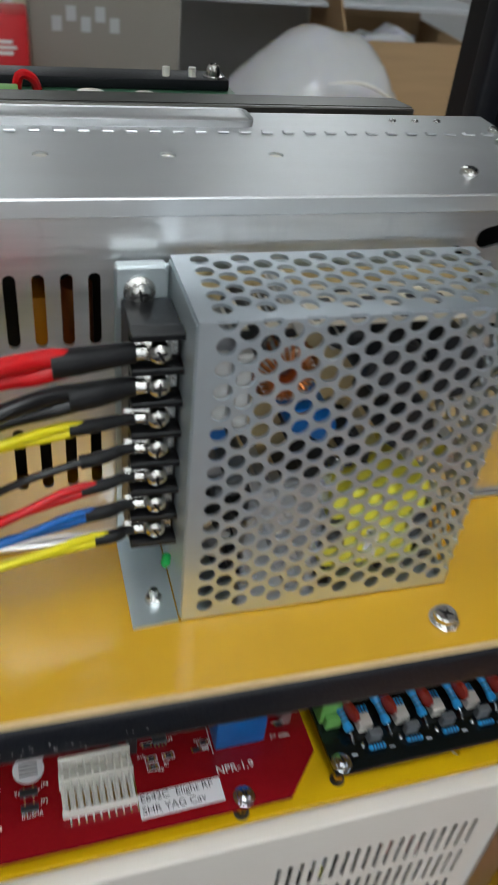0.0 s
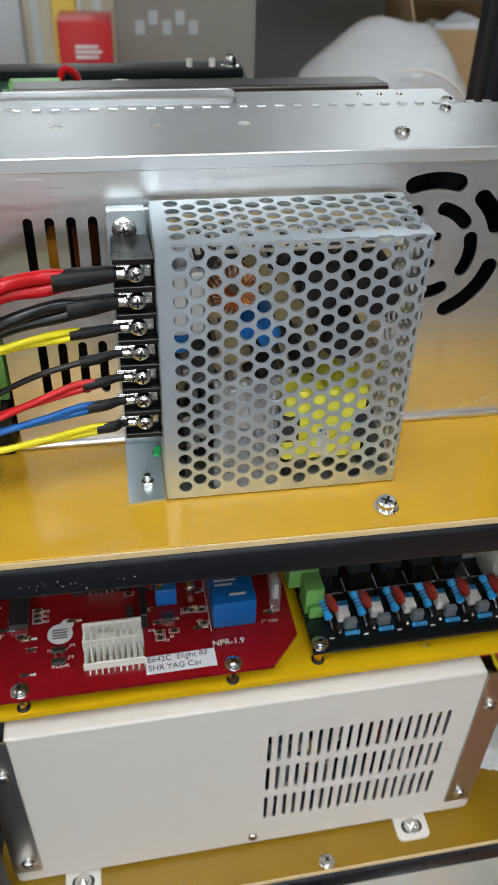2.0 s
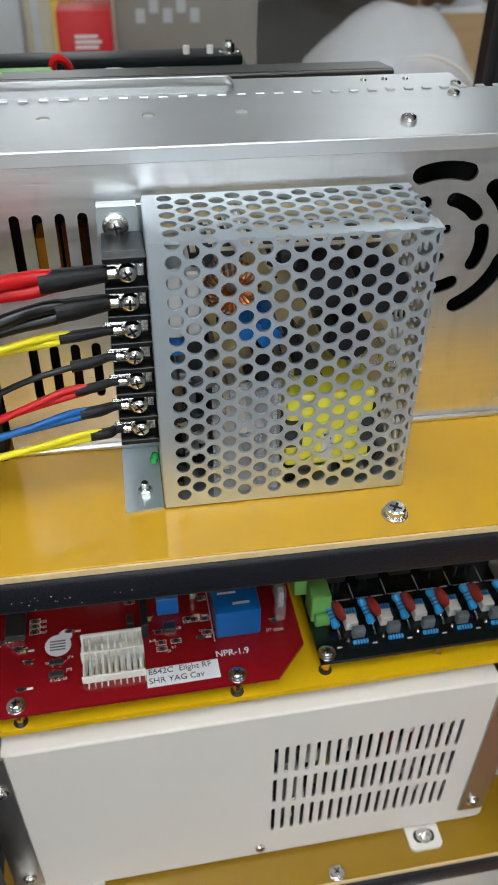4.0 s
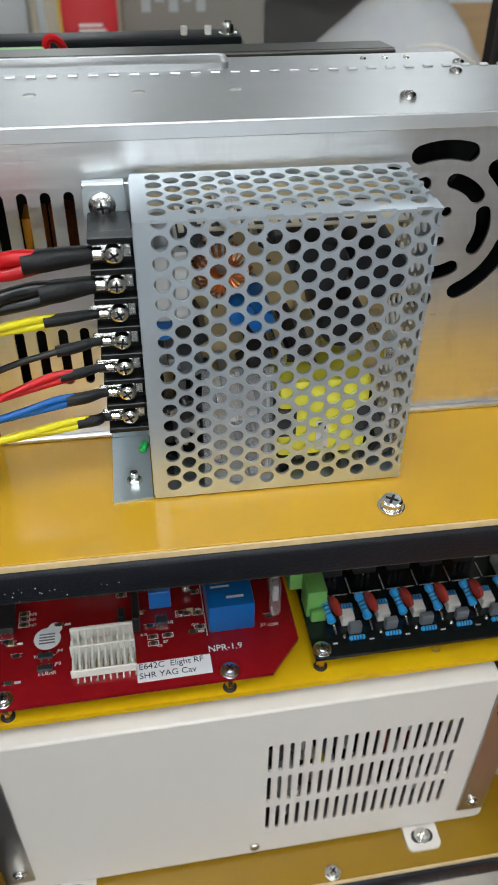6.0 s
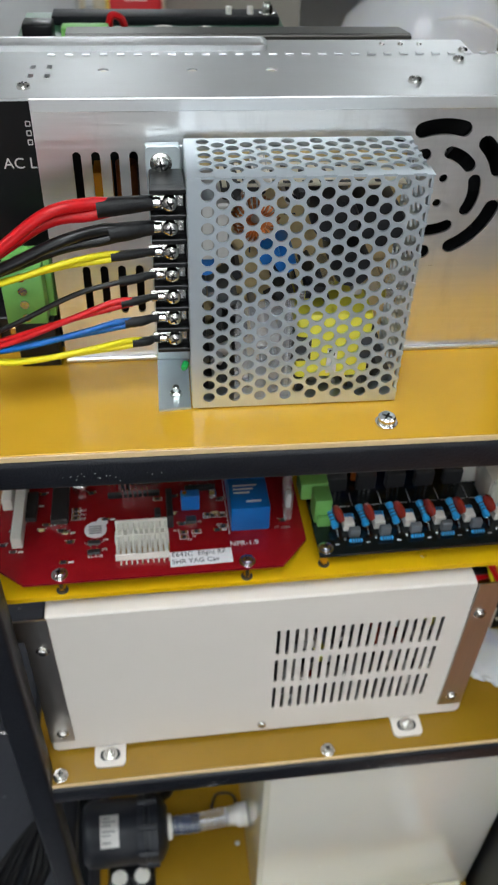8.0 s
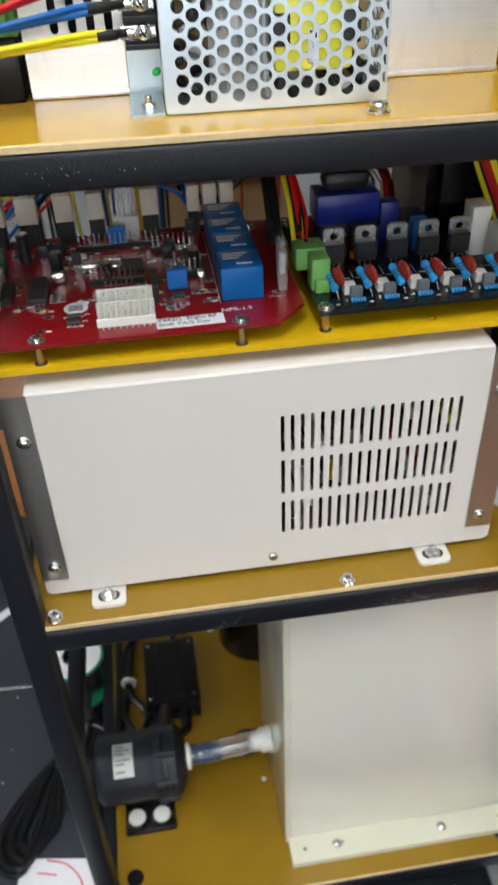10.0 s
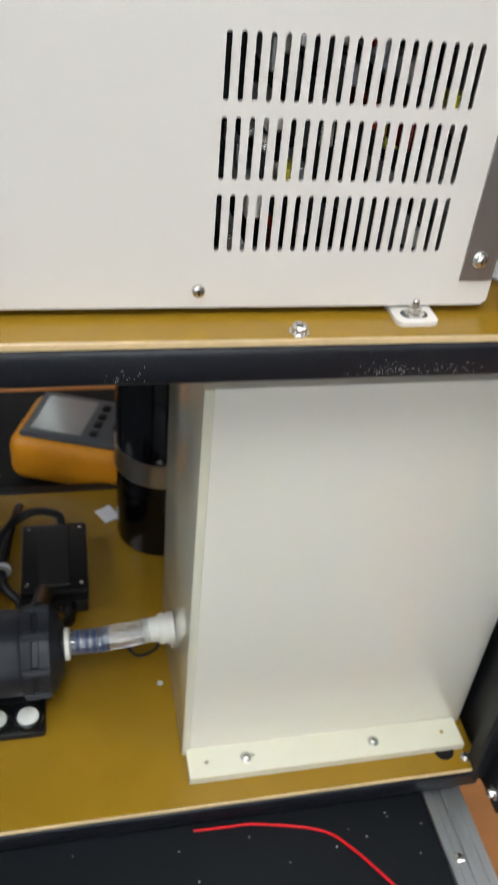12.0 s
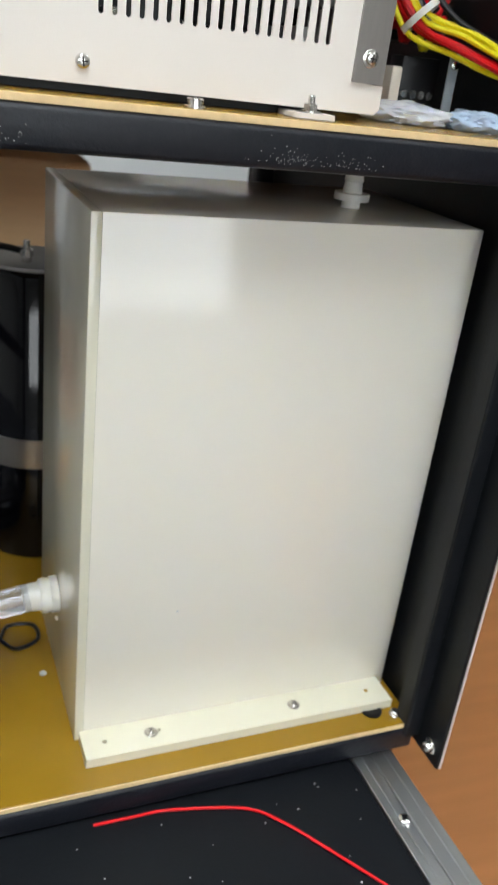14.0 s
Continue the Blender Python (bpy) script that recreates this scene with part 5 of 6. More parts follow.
wc = part("white_header", box(0.1440, 0.1565, 0.0100, 0.0260, ZB, ZB + 0.0185, 0.0006), "connwhite", blk, "white ribbed header")
for k in range(8):
    part("rib", box(0.1445 + 0.0015 * k, 0.1451 + 0.0015 * k, 0.0085, 0.0100, ZB + 0.001, ZB + 0.0180), "connwhite", wc)

# dark upright heatsink box behind the black board
hb = thing("black_enclosure", (0.14, 0.13, 1.0752), 2, "tall matt black enclosure behind the boards", "enclosure")
part("body", box(0.1480, 0.1900, 0.100, 0.190, 1.0754, 1.257, 0.001), "blackpanel", hb)
part("edge_plate", box(0.1340, 0.1352, 0.085, 0.110, 1.2100, 1.246), "blackpanel", hb)
part("edge_foot", box(0.1352, 0.1479, 0.1090, 0.1100, 1.2100, 1.246), "blackpanel", hb)
part("bright_tab", box(0.1850, 0.1898, 0.0988, 0.0998, 1.09, 1.25), "brushed", hb, "bright metal edge tab")

# bundles of wires
def bundle(name, label, lines, r, cols, level=2, jitter=0.0035, tie=None):
    base = Vector(lines[0])
    t = thing(name, base, level, label, "wiring", "wiring bundles")
    for k, c in enumerate(cols):
        o = Vector((random.uniform(-1, 1), random.uniform(-1, 1), random.uniform(-1, 1))) * jitter
        pts = [Vector(p) + o * random.uniform(0.5, 1.4) for p in lines]
        part("wire", sweep(pts, r * random.uniform(0.85, 1.15), 8, 5), c, t)
    if tie:
        p, ax, rr = tie
        bm = lathe([(0, rr), (0, rr + 0.0008), (0.003, rr + 0.0008), (0.003, rr), (0, rr)], p, ax, 16)
        part("cable_tie", bm, "nylon", t, "white nylon cable tie")
    return t


bundle("wire_bundle", "black and coloured wire bundle rising behind the boards", [(0.050, 0.060, 1.222), (0.049, 0.072, 1.245), (0.046, 0.085, 1.27), (0.042, 0.10, 1.295)], 0.0013, ["w_black"] * 8, jitter=0.003)
bundle("wire_bundle", "thin black, red and yellow wires to the green plug", [(0.0570, 0.0260, 1.236), (0.0570, 0.034, 1.246), (0.0545, 0.055, 1.262), (0.050, 0.09, 1.295)], 0.0009, ["w_red", "w_black", "w_yellow", "w_orange", "w_black", "w_black"], jitter=0.0018)
bundle("wire_bundle", "black cables crossing behind the boards", [(0.012, 0.125, 1.222), (0.040, 0.130, 1.244), (0.075, 0.135, 1.262), (0.115, 0.125, 1.268), (0.140, 0.10, 1.262)], 0.0019, ["w_black"] * 7, jitter=0.009)
bundle("wire_bundle", "black, red and yellow ribbon of wires above the green plug", [(0.055, 0.030, 1.236), (0.054, 0.045, 1.252), (0.051, 0.065, 1.272), (0.046, 0.090, 1.2960)], 0.0012, ["w_black", "w_black", "w_black", "w_red", "w_orange", "w_yellow", "w_black"], jitter=0.0035)
bundle("wire_bundle", "red, yellow and black wires lying behind the boards", [(-0.09, 0.13, 1.222), (-0.03, 0.14, 1.238), (0.03, 0.14, 1.232), (0.09, 0.138, 1.236), (0.128, 0.15, 1.215), (0.130, 0.17, 1.150)], 0.0011, ["w_red", "w_yellow", "w_black", "w_black", "w_orange", "w_red", "w_white", "w_blue"], jitter=0.008)
bundle("wire_bundle", "red and yellow supply wires hanging beside the cream case", [(0.152, 0.075, 1.300), (0.156, 0.065, 1.262), (0.170, 0.058, 1.225), (0.180, 0.050, 1.190), (0.178, 0.044, 1.150), (0.192, 0.032, 1.118), (0.210, 0.018, 1.109), (0.2185, 0.004, 1.103), (0.2205, -0.010, 1.099)], 0.0014,
       ["w_yellow", "w_red", "w_black", "w_red", "w_yellow", "w_red", "w_blue", "w_yellow", "w_red", "w_black"], jitter=0.0055, tie=((0.190, 0.032, 1.120), (0.6, -0.4, -0.7), 0.0090))
bundle("wire_bundle", "thick red and black cable beside the cream case", [(0.150, 0.050, 1.124), (0.165, 0.048, 1.119), (0.190, 0.050, 1.118), (0.218, 0.052, 1.122)], 0.0036, ["w_red", "w_black", "w_black"], jitter=0.0045)
bundle("wire_bundle", "red and black wires looping down beside the black enclosure", [(0.190, 0.08, 1.300), (0.196, 0.065, 1.240), (0.190, 0.05, 1.190), (0.186, 0.045, 1.150), (0.200, 0.05, 1.115), (0.214, 0.06, 1.130)], 0.0019,
       ["w_red", "w_black", "w_red", "w_red", "w_black", "w_yellow", "w_red"], jitter=0.009)
bundle("wire_bundle", "thin coloured wires behind the red board", [(-0.08, 0.112, 1.222), (-0.05, 0.118, 1.248), (-0.02, 0.12, 1.252), (0.010, 0.115, 1.240), (0.018, 0.100, 1.226)], 0.0010, ["w_blue", "w_yellow", "w_white", "w_black", "w_red", "w_yellow", "w_black", "w_blue"], jitter=0.011)
bundle("wire_bundle", "black cables rising behind the red board", [(0.020, 0.12, 1.225), (0.028, 0.115, 1.255), (0.022, 0.11, 1.28), (0.018, 0.11, 1.296)], 0.0018, ["w_black"] * 5, jitter=0.006)
tb = thing("barrier_strip", (0.198, 0.04, 1.0752), 2, "black barrier terminal strip with white tape beside it", "terminal")
part("body", box(0.189, 0.209, 0.036, 0.048, 1.0754, 1.103, 0.0008), "plastic", tb)
for k in range(4):
    part("screw", cyl((0.1915 + 0.0045 * k, 0.0359, 1.087), (0.1915 + 0.0045 * k, 0.0345, 1.087), 0.0018, 10), "chrome", tb)
part("tape", box(0.183, 0.1885, 0.034, 0.048, 1.0754, 1.098, 0.001), "connbeige", tb)
bl = thing("bright_bracket", (0.2085, 0.024, 1.0752), 2, "narrow bright metal upright with a screw", "bracket")
part("upright", box(0.2060, 0.2110, 0.0240, 0.0252, 1.0754, 1.106, 0.0003, 1), "zincflat", bl)
screw_head(bl, (0.2085, 0.0240, 1.101), 0.0020, (0, -1, 0), washer=False)


def crumple(cx, cy, z, rx, ry, rz, seed, material, name, label):
    bm = bmesh.new()
    bmesh.ops.create_icosphere(bm, subdivisions=4, radius=1)
    for v in bm.verts:
        n = noise.noise(v.co * 2.2 + Vector((seed, 0, 0))) + 0.5 * noise.noise(v.co * 5 + Vector((0, seed, 0)))
        n += 0.45 - 0.9 * abs(noise.noise(v.co * 3.4 + Vector((seed, seed, 1.7)))) - 0.3 * abs(noise.noise(v.co * 6.0 + Vector((2.1, seed, 0))))
        s = 0.92 + 0.24 * n
        v.co = Vector((cx + v.co.x * rx * s, cy + v.co.y * ry * s, max(z, z + rz * 0.6 + v.co.z * rz * s)))
    return single(name, bm, material, (cx, cy, z), 2, label, "plastic bag", angle=1.2)


crumple(0.181, 0.014, 1.0754, 0.022, 0.020, 0.0055, 3.0, "bag", "plastic_bag", "crumpled milky plastic bag on the tan board")
crumple(0.208, 0.000, 1.0754, 0.013, 0.016, 0.0055, 7.0, "bluebag", "plastic_bag", "crumpled pale blue plastic film on the tan board")

flakes = None
for k in range(150):
    c = random.choice((0.005, 0.098, 0.104, 0.110, 0.125, 0.132))
    x = random.gauss(c, 0.0045)
    z = 1.0582 + abs(random.gauss(0, 0.0022))
    s = random.uniform(0.00004, 0.00012)
    flakes = box(x - s * 1.6, x + s * 1.6, -0.04062, -0.04050, max(1.0600, z + 0.0018) - s, max(1.0600, z + 0.0018) + s, bm=flakes)
for k in range(60):
    c = random.choice((-0.040, -0.030, 0.020, 0.060, 0.100, 0.150))
    x, s = random.gauss(c, 0.009), random.uniform(0.00003, 0.00010)
    z = 1.2895 + random.gauss(0, 0.0016)
    flakes = box(x - s * 2.0, x + s * 2.0, FRONT[1] + 0.0228 * x - 0.0002, FRONT[1] + 0.0228 * x + 0.00006, z - s, z + s, bm=flakes)
single("paint_wear", flakes, "specks", (0.08, -0.0406, 1.06), 2, "chipped paint specks along the black rail", "paint wear", kind="stuff")

# ---- bottom shelf ----
ZS = 0.769
tank = thing("water_tank", (0.13, 0.04, ZS), 3, "ivory polypropylene water tank with bolted bottom flange", "water tank")
TX0, TX1, TY0, TY1, TZ1 = 0.0395, 0.2205, -0.0095, 0.103, 1.0345
part("body", box(TX0 + 0.0046, TX1, TY0 + 0.0004, TY1 - 0.0005, ZS + 0.0002, TZ1, 0.0006, 2), "tank", tank)
# Side wall and flange share the darkened copy of the tank plastic.
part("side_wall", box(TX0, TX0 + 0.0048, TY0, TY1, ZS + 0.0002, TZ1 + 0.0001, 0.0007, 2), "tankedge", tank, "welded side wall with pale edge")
fl = part("flange", sheet([(0.0418, -0.0288), (0.2155, -0.0288), (0.2155, -0.0092), (0.0418, -0.0092)], [ring2(0.0530, -0.0190, 0.0013, 12), ring2(0.0815, -0.0180, 0.0011, 12)], ZS + 0.0002, ZS + 0.0056, "xy"), "tankedge", tank, "thick ivory foot flange")
part("hole_mark", lathe([(0, 0.0013), (0.0002, 0)], (0.204, -0.0185, ZS + 0.0057), (0, 0, 1), 10), "brass", fl)
for x in (0.0770, 0.1580):
    screw_head(fl, (x, -0.0190, ZS + 0.0056), 0.0024, (0, 0, 1))
vent = part("vent_fitting", lathe([(0, 0.0045), (0.0035, 0.0045), (0.0035, 0.0085), (0.0068, 0.0085), (0.0068, 0.0048), (0.012, 0.0042), (0.0125, 0.0047), (0.018, 0.0036), (0.018, 0)], (0.1735, 0.035, TZ1), (0, 0, 1), 20), "nylon", tank, "cream barbed vent fitting")
port = part("outlet_fitting", lathe([(0, 0.0100), (0.004, 0.0100), (0.004, 0.0090), (0.007, 0.0098), (0.0095, 0.0090), (0.0095, 0.0078), (0.018, 0.0072), (0.018, 0)], (TX0, 0.0470, 0.8210), (-1, 0.0, -0.04), 18), "nylon", tank, "white screwed hose fitting")
part("drip", lathe([(0, 0.0015), (0.001, 0.0012), (0.0016, 0)], (TX0, 0.045, 0.806), (-1, 0, 0), 8), "nylon", tank)
single("swarf_chip", lathe([(0, 0.0021), (0.0006, 0.0018), (0.0008, 0)], (0.0320, 0.045, ZS), (0, 0, 1), 8), "specks", (0.032, 0.045, ZS), 3, "small white plastic chip on the tan board", "debris")

hose = thing("hose", (0.0, 0.046, 0.82), 3, "short clear hose with dark blue rings joining pump and tank", "hose")
part("clear_tube", sweep([(-0.0235, 0.0455, 0.8165), (-0.005, 0.0460, 0.8170), (0.010, 0.0465, 0.8185), (0.0245, 0.0470, 0.8205)], 0.0075, 18, 5), "clear", hose)
part("inner_spigot", sweep([(-0.0235, 0.0455, 0.8165), (-0.005, 0.0460, 0.8170), (0.000, 0.0461, 0.8172)], 0.0052, 14, 4), "hoseblue", hose)
for x in (-0.0205, -0.0150, -0.0105, -0.0055):
    part("ring", lathe([(0, 0.0073), (0.0002, 0.0077), (0.0028, 0.0077), (0.0030, 0.0073)], (x, 0.0458, 0.8167), (1, 0, 0.02), 18), "hoseblue", hose)
part("end_collar", lathe([(0, 0.0100), (0.0026, 0.0100), (0.0030, 0.0092), (0.0030, 0)], (-0.0268, 0.0454, 0.8163), (1, 0, 0.02), 18), "nylon", hose)

pump = thing("water_pump", (-0.065, 0.045, ZS), 3, "dark grey cylindrical water pump on rubber feet", "pump")
PC = (0.050, 0.8075)
part("motor_body", lathe([(0, 0.0225), (0.003, 0.0255), (0.006, 0.0262), (0.042, 0.0262), (0.044, 0.0255), (0.044, 0)], (-0.0960, PC[0], PC[1]), (1, 0, 0), 32), "matplastic", pump)
hd = part("pump_head", lathe([(0, 0.0272), (0.006, 0.0280), (0.0065, 0.0262), (0.010, 0.0262), (0.0105, 0.0276), (0.0165, 0.0276), (0.0200, 0.0240), (0.0245, 0.0160), (0.0245, 0)], (-0.0520, PC[0], PC[1]), (1, 0, 0), 32), "matplastic", pump, "ribbed pump head")
for k in range(8):
    a = 2 * math.pi * (k + 0.5) / 8
    part("lug", cyl((-0.0505, PC[0] + 0.0272 * math.cos(a), PC[1] + 0.0272 * math.sin(a)), (-0.0355, PC[0] + 0.0272 * math.cos(a), PC[1] + 0.0272 * math.sin(a)), 0.0028, 8), "matplastic", hd)
part("spigot", cyl((-0.0300, 0.0455, 0.8160), (-0.0262, 0.0455, 0.8163), 0.0090, 16), "plastic", pump)
part("outlet", cyl((-0.0420, PC[0] + 0.012, PC[1] + 0.022), (-0.0400, PC[0] + 0.044, PC[1] + 0.004), 0.0055, 14, 0.0008), "plastic", pump)
lab = bmesh.new()
cells = [[lab.verts.new((-0.0815 + 0.0150 * i, PC[0] + 0.0265 * math.cos(radians(a)), PC[1] + 0.0265 * math.sin(radians(a)))) for a in range(84, 140, 5)] for i in (0, 1)]
for k in range(11):
    lab.faces.new((cells[0][k], cells[0][k + 1], cells[1][k + 1], cells[1][k]))
lb = part("rating_label", lab, "foil", pump, "silver rating label")
bm = None
for a in (90, 96, 102, 112, 118, 130):
    p = Vector((0, 0.0267 * math.cos(radians(a)), 0.0267 * math.sin(radians(a))))
    bm = box(-0.0800, -0.0690 - 0.002 * (a % 4), PC[0] + p.y - 0.0005, PC[0] + p.y + 0.0005, PC[1] + p.z - 0.0002, PC[1] + p.z + 0.0002, bm=bm)
part("printed_mark", bm, "greychip", lb)
ft = part("foot_block", box(-0.0795, -0.0405, 0.0140, 0.0800, ZS + 0.0002, ZS + 0.0060, 0.0025), "plastic", pump, "black rubber foot plate")
part("cradle", box(-0.0790, -0.0430, 0.036, 0.064, ZS + 0.0060, ZS + 0.0145, 0.001), "plastic", pump)
for x in (-0.0700, -0.0510):
    part("rubber_cup", lathe([(0, 0.0092), (0.006, 0.0088), (0.0065, 0.0078), (0.0040, 0.0070), (0.0040, 0)], (x, 0.0245, ZS + 0.0035), (0, 0, 1), 18), "plastic", ft)
    part("washer", lathe([(0, 0.0066), (0.0016, 0.0066), (0.0020, 0.0058), (0.0020, 0)], (x, 0.0245, ZS + 0.0076), (0, 0, 1), 18), "nylon", ft, "white washer in a rubber foot")

jb = thing("junction_box", (-0.035, 0.147, ZS), 3, "small black junction box with four corner screws", "junction box")
part("base", box(-0.0570, -0.0115, 0.1120, 0.1840, ZS + 0.0003, ZS + 0.0120, 0.001), "plastic", jb)
part("lid", box(-0.0575, -0.0110, 0.1150, 0.1845, ZS + 0.0121, ZS + 0.0200, 0.0015), "plastic", jb)
part("lid_rib", box(-0.0455, -0.0235, 0.1200, 0.1800, ZS + 0.0200, ZS + 0.0212, 0.0005, 1), "plastic", jb)
for x in (-0.0530, -0.0155):
    for y in (0.1215, 0.1785):
        screw_head(jb, (x, y, ZS + 0.0200), 0.0016, (0, 0, 1), washer=False)
for x in (-0.0470, -0.0250):
    part("gland", cyl((x, 0.1040, ZS + 0.0095), (x, 0.1120, ZS + 0.0095), 0.0055, 12, 0.0008), "plastic", jb)
CB = [("cable", "black cable from the junction box to the pump", [(-0.0250, 0.1050, 0.7795), (-0.0255, 0.0930, 0.782), (-0.034, 0.082, 0.792), (-0.048, 0.074, 0.806)], 0.0042),
      ("cable", "black mains cable from the junction box", [(-0.030, 0.184, 0.782), (-0.032, 0.198, 0.786), (-0.055, 0.205, 0.783), (-0.075, 0.185, 0.776), (-0.072, 0.150, 0.774), (-0.078, 0.120, 0.7735), (-0.066, 0.100, 0.7735),
                                                      (-0.058, 0.118, 0.7735), (-0.072, 0.142, 0.7755), (-0.070, 0.18, 0.777), (-0.062, 0.225, 0.7735)], 0.0032),
      ("cable", "black cable dropping beside the junction box", [(-0.082, 0.235, 0.774), (-0.081, 0.17, 0.7735), (-0.083, 0.12, 0.7735), (-0.082, 0.085, 0.7735)], 0.0034)]
for nm, lb, pts, r in CB:
    single(nm, sweep(pts, r, 10, 6), "w_black", pts[0], 3, lb, "cable", "loose cables on the base board")
single("cable_tie", turned(lathe([(0, 0.0058), (0, 0.0068), (0.003, 0.0068), (0.003, 0.0058), (0, 0.0058)], (-0.0725, 0.150, 0.7765), (0, 1, 0), 14), (-0.0725, 0.15, 0.7765)), "nylon", (-0.0725, 0.15, 0.77), 3, "white nylon tie round a black cable", "cable tie")
single("cable_loop", sweep([(0.012, 0.078, ZS + 0.0012), (0.018, 0.090, ZS + 0.0012), (0.032, 0.088, ZS + 0.0012), (0.033, 0.074, ZS + 0.0012), (0.020, 0.068, ZS + 0.0012), (0.012, 0.078, ZS + 0.0014)], 0.0011, 8, 6), "w_black", (0.02, 0.08, ZS), 3, "thin black loop of wire on the board", "wire")
for x, y in ((-0.0740, -0.0170), (0.203, -0.0285)):
    g = thing("rubber_grommet", (x, y, ZS), 3, "black rubber grommet set into the base board", "grommet", "base board grommets")
    part("ring", lathe([(0, 0.0062), (0.0008, 0.0062), (0.0011, 0.0050), (0.0006, 0.0026), (0.0006, 0)], (x, y, ZS + 0.0001), (0, 0, 1), 18), "plastic", g)
bolt("bolt", (0.2150, -0.0345, ZS), 0.0026, 3, "nickel bolt at the corner of the base board", "shelf bolts")
bolt("bolt", (-0.0790, -0.0360, ZS), 0.0028, 3, "nickel bolt at the corner of the base board", "shelf bolts")

filt = thing("black_canister", (0.048, 0.195, ZS), 3, "glossy black upright canister held by a steel band", "canister")
FX, FY, FR = 0.0490, 0.1950, 0.0355
part("can", lathe([(0, FR - 0.002), (0.002, FR), (0.194, FR), (0.197, FR - 0.002), (0.197, 0)], (FX, FY, ZS + 0.0003), (0, 0, 1), 40), "cylinder", filt)
part("band", lathe([(0, FR + 0.0002), (0, FR + 0.0012), (0.020, FR + 0.0012), (0.020, FR + 0.0002), (0, FR + 0.0002)], (FX, FY, ZS + 0.070), (0, 0, 1), 40), "brushed", filt, "brushed steel clamp band")
part("cap", lathe([(0, FR - 0.003), (0.002, FR - 0.004), (0.002, 0)], (FX, FY, ZS + 0.1974), (0, 0, 1), 36), "cylcap", filt, "grey fibre end cap")
part("stud", lathe([(0, 0.0032), (0.004, 0.0032), (0.004, 0.0042), (0.0075, 0.0042), (0.0075, 0.0020), (0.013, 0.0020), (0.013, 0)], (FX - 0.008, FY - 0.012, ZS + 0.1994), (0, 0, 1), 10), "chrome", filt)
part("lead", sweep([(FX - 0.008, FY - 0.012, ZS + 0.205), (FX - 0.022, FY - 0.006, ZS + 0.207), (FX - 0.036, FY + 0.006, ZS + 0.203), (FX - 0.045, FY + 0.03, ZS + 0.19)], 0.002, 8), "w_black", filt)
single("paper_scrap", turned(box(0.000, 0.014, 0.205, 0.222, ZS + 0.0005, ZS + 0.0008), (0.007, 0.213, ZS), rz=30), "label", (0.007, 0.213, ZS), 3, "small torn scrap of white paper", "paper")

tray = thing("metal_tray", (0.115, 0.15, 1.03), 3, "bluish galvanised metal tray fixed under the shelf", "tray")
part("pan", box(0.060, 0.150, 0.105, 0.200, 1.0445, 1.0572, 0.001), "zincflat", tray)
part("hanger", box(0.060, 0.150, 0.198, 0.200, 1.0573, 1.0718, 0.0003, 1), "zincflat", tray)

single("tank_speck", lathe([(0, 0.0007), (0.0002, 0.0005), (0.0003, 0)], (0.089, TY0 + 0.0004, 0.842), (0, -1, 0), 8), "specks", (0.089, TY0, 0.842), 3, "white speck stuck to the ivory tank front", "debris")

# red wire on the black mat
rw = [(0.0424, -0.0476, 0.7514), (0.062, -0.0480, 0.7514), (0.0802, -0.0489, 0.7514), (0.1163, -0.0578, 0.7514), (0.1325, -0.0710, 0.7514), (0.1479, -0.0914, 0.7514), (0.1638, -0.1137, 0.7514), (0.1675, -0.1190, 0.7514)]
single("red_wire", sweep(rw, 0.0008, 10, 6), "w_red", rw[0], 3, "loose red wire lying on the black mat", "wire")

# ---- things on the bench ----
mm = thing("multimeter", (-0.02, 0.32, BENCH), 3, "amber multimeter with grey face lying behind the rack", "multimeter", turn=-20)
bx = (-0.060, 0.060)
hol = box(bx[0], bx[1], 0.270, 0.350, BENCH + 0.0005, BENCH + 0.046, 0.012, 4)
part("holster", hol, "amber", mm)
part("face", box(bx[0] + 0.010, bx[1] - 0.006, 0.277, 0.343, BENCH + 0.0455, BENCH + 0.0500, 0.002), "meterface", mm)
part("display", box(bx[0] + 0.017, bx[0] + 0.062, 0.284, 0.336, BENCH + 0.0500, BENCH + 0.0508, 0.0004, 1), "lcd", mm)
for k in range(4):
    part("button", box(bx[0] + 0.068, bx[0] + 0.075, 0.286 + 0.013 * k, 0.294 + 0.013 * k, BENCH + 0.0500, BENCH + 0.0520, 0.001), "plastic", mm)
part("dial", lathe([(0, 0.017), (0.005, 0.015), (0.006, 0)], (bx[0] + 0.100, 0.310, BENCH + 0.0500), (0, 0, 1), 24), "plastic", mm)

rl = thing("solder_reel", (-0.119, 0.174, BENCH), 3, "green and white reel of solder wire standing on the bench", "reel")
c = Vector((-0.119, 0.174, BENCH + 0.0225))
ax = Vector((0, 0, 1))
part("front_flange", lathe([(0, 0.010), (0, 0.0265), (0.002, 0.0265), (0.002, 0.010), (0, 0.010)], c + ax * 0.022, ax, 28), "solder", rl, "green plastic flange")
part("paper_disc", lathe([(0, 0.0105), (0, 0.0245), (0.0004, 0.0245), (0.0004, 0.0105), (0, 0.0105)], c + ax * 0.0241, ax, 28), "label", rl, "white printed paper disc")
part("back_flange", lathe([(0, 0.010), (0, 0.0265), (0.002, 0.0265), (0.002, 0.010), (0, 0.010)], c - ax * 0.022, ax, 28), "solder", rl, "green plastic flange")
part("solder_winding", lathe([(0, 0.011), (0, 0.0205), (0.0415, 0.020), (0.0415, 0.011), (0, 0.011)], c - ax * 0.0198, ax, 28), "tin", rl)

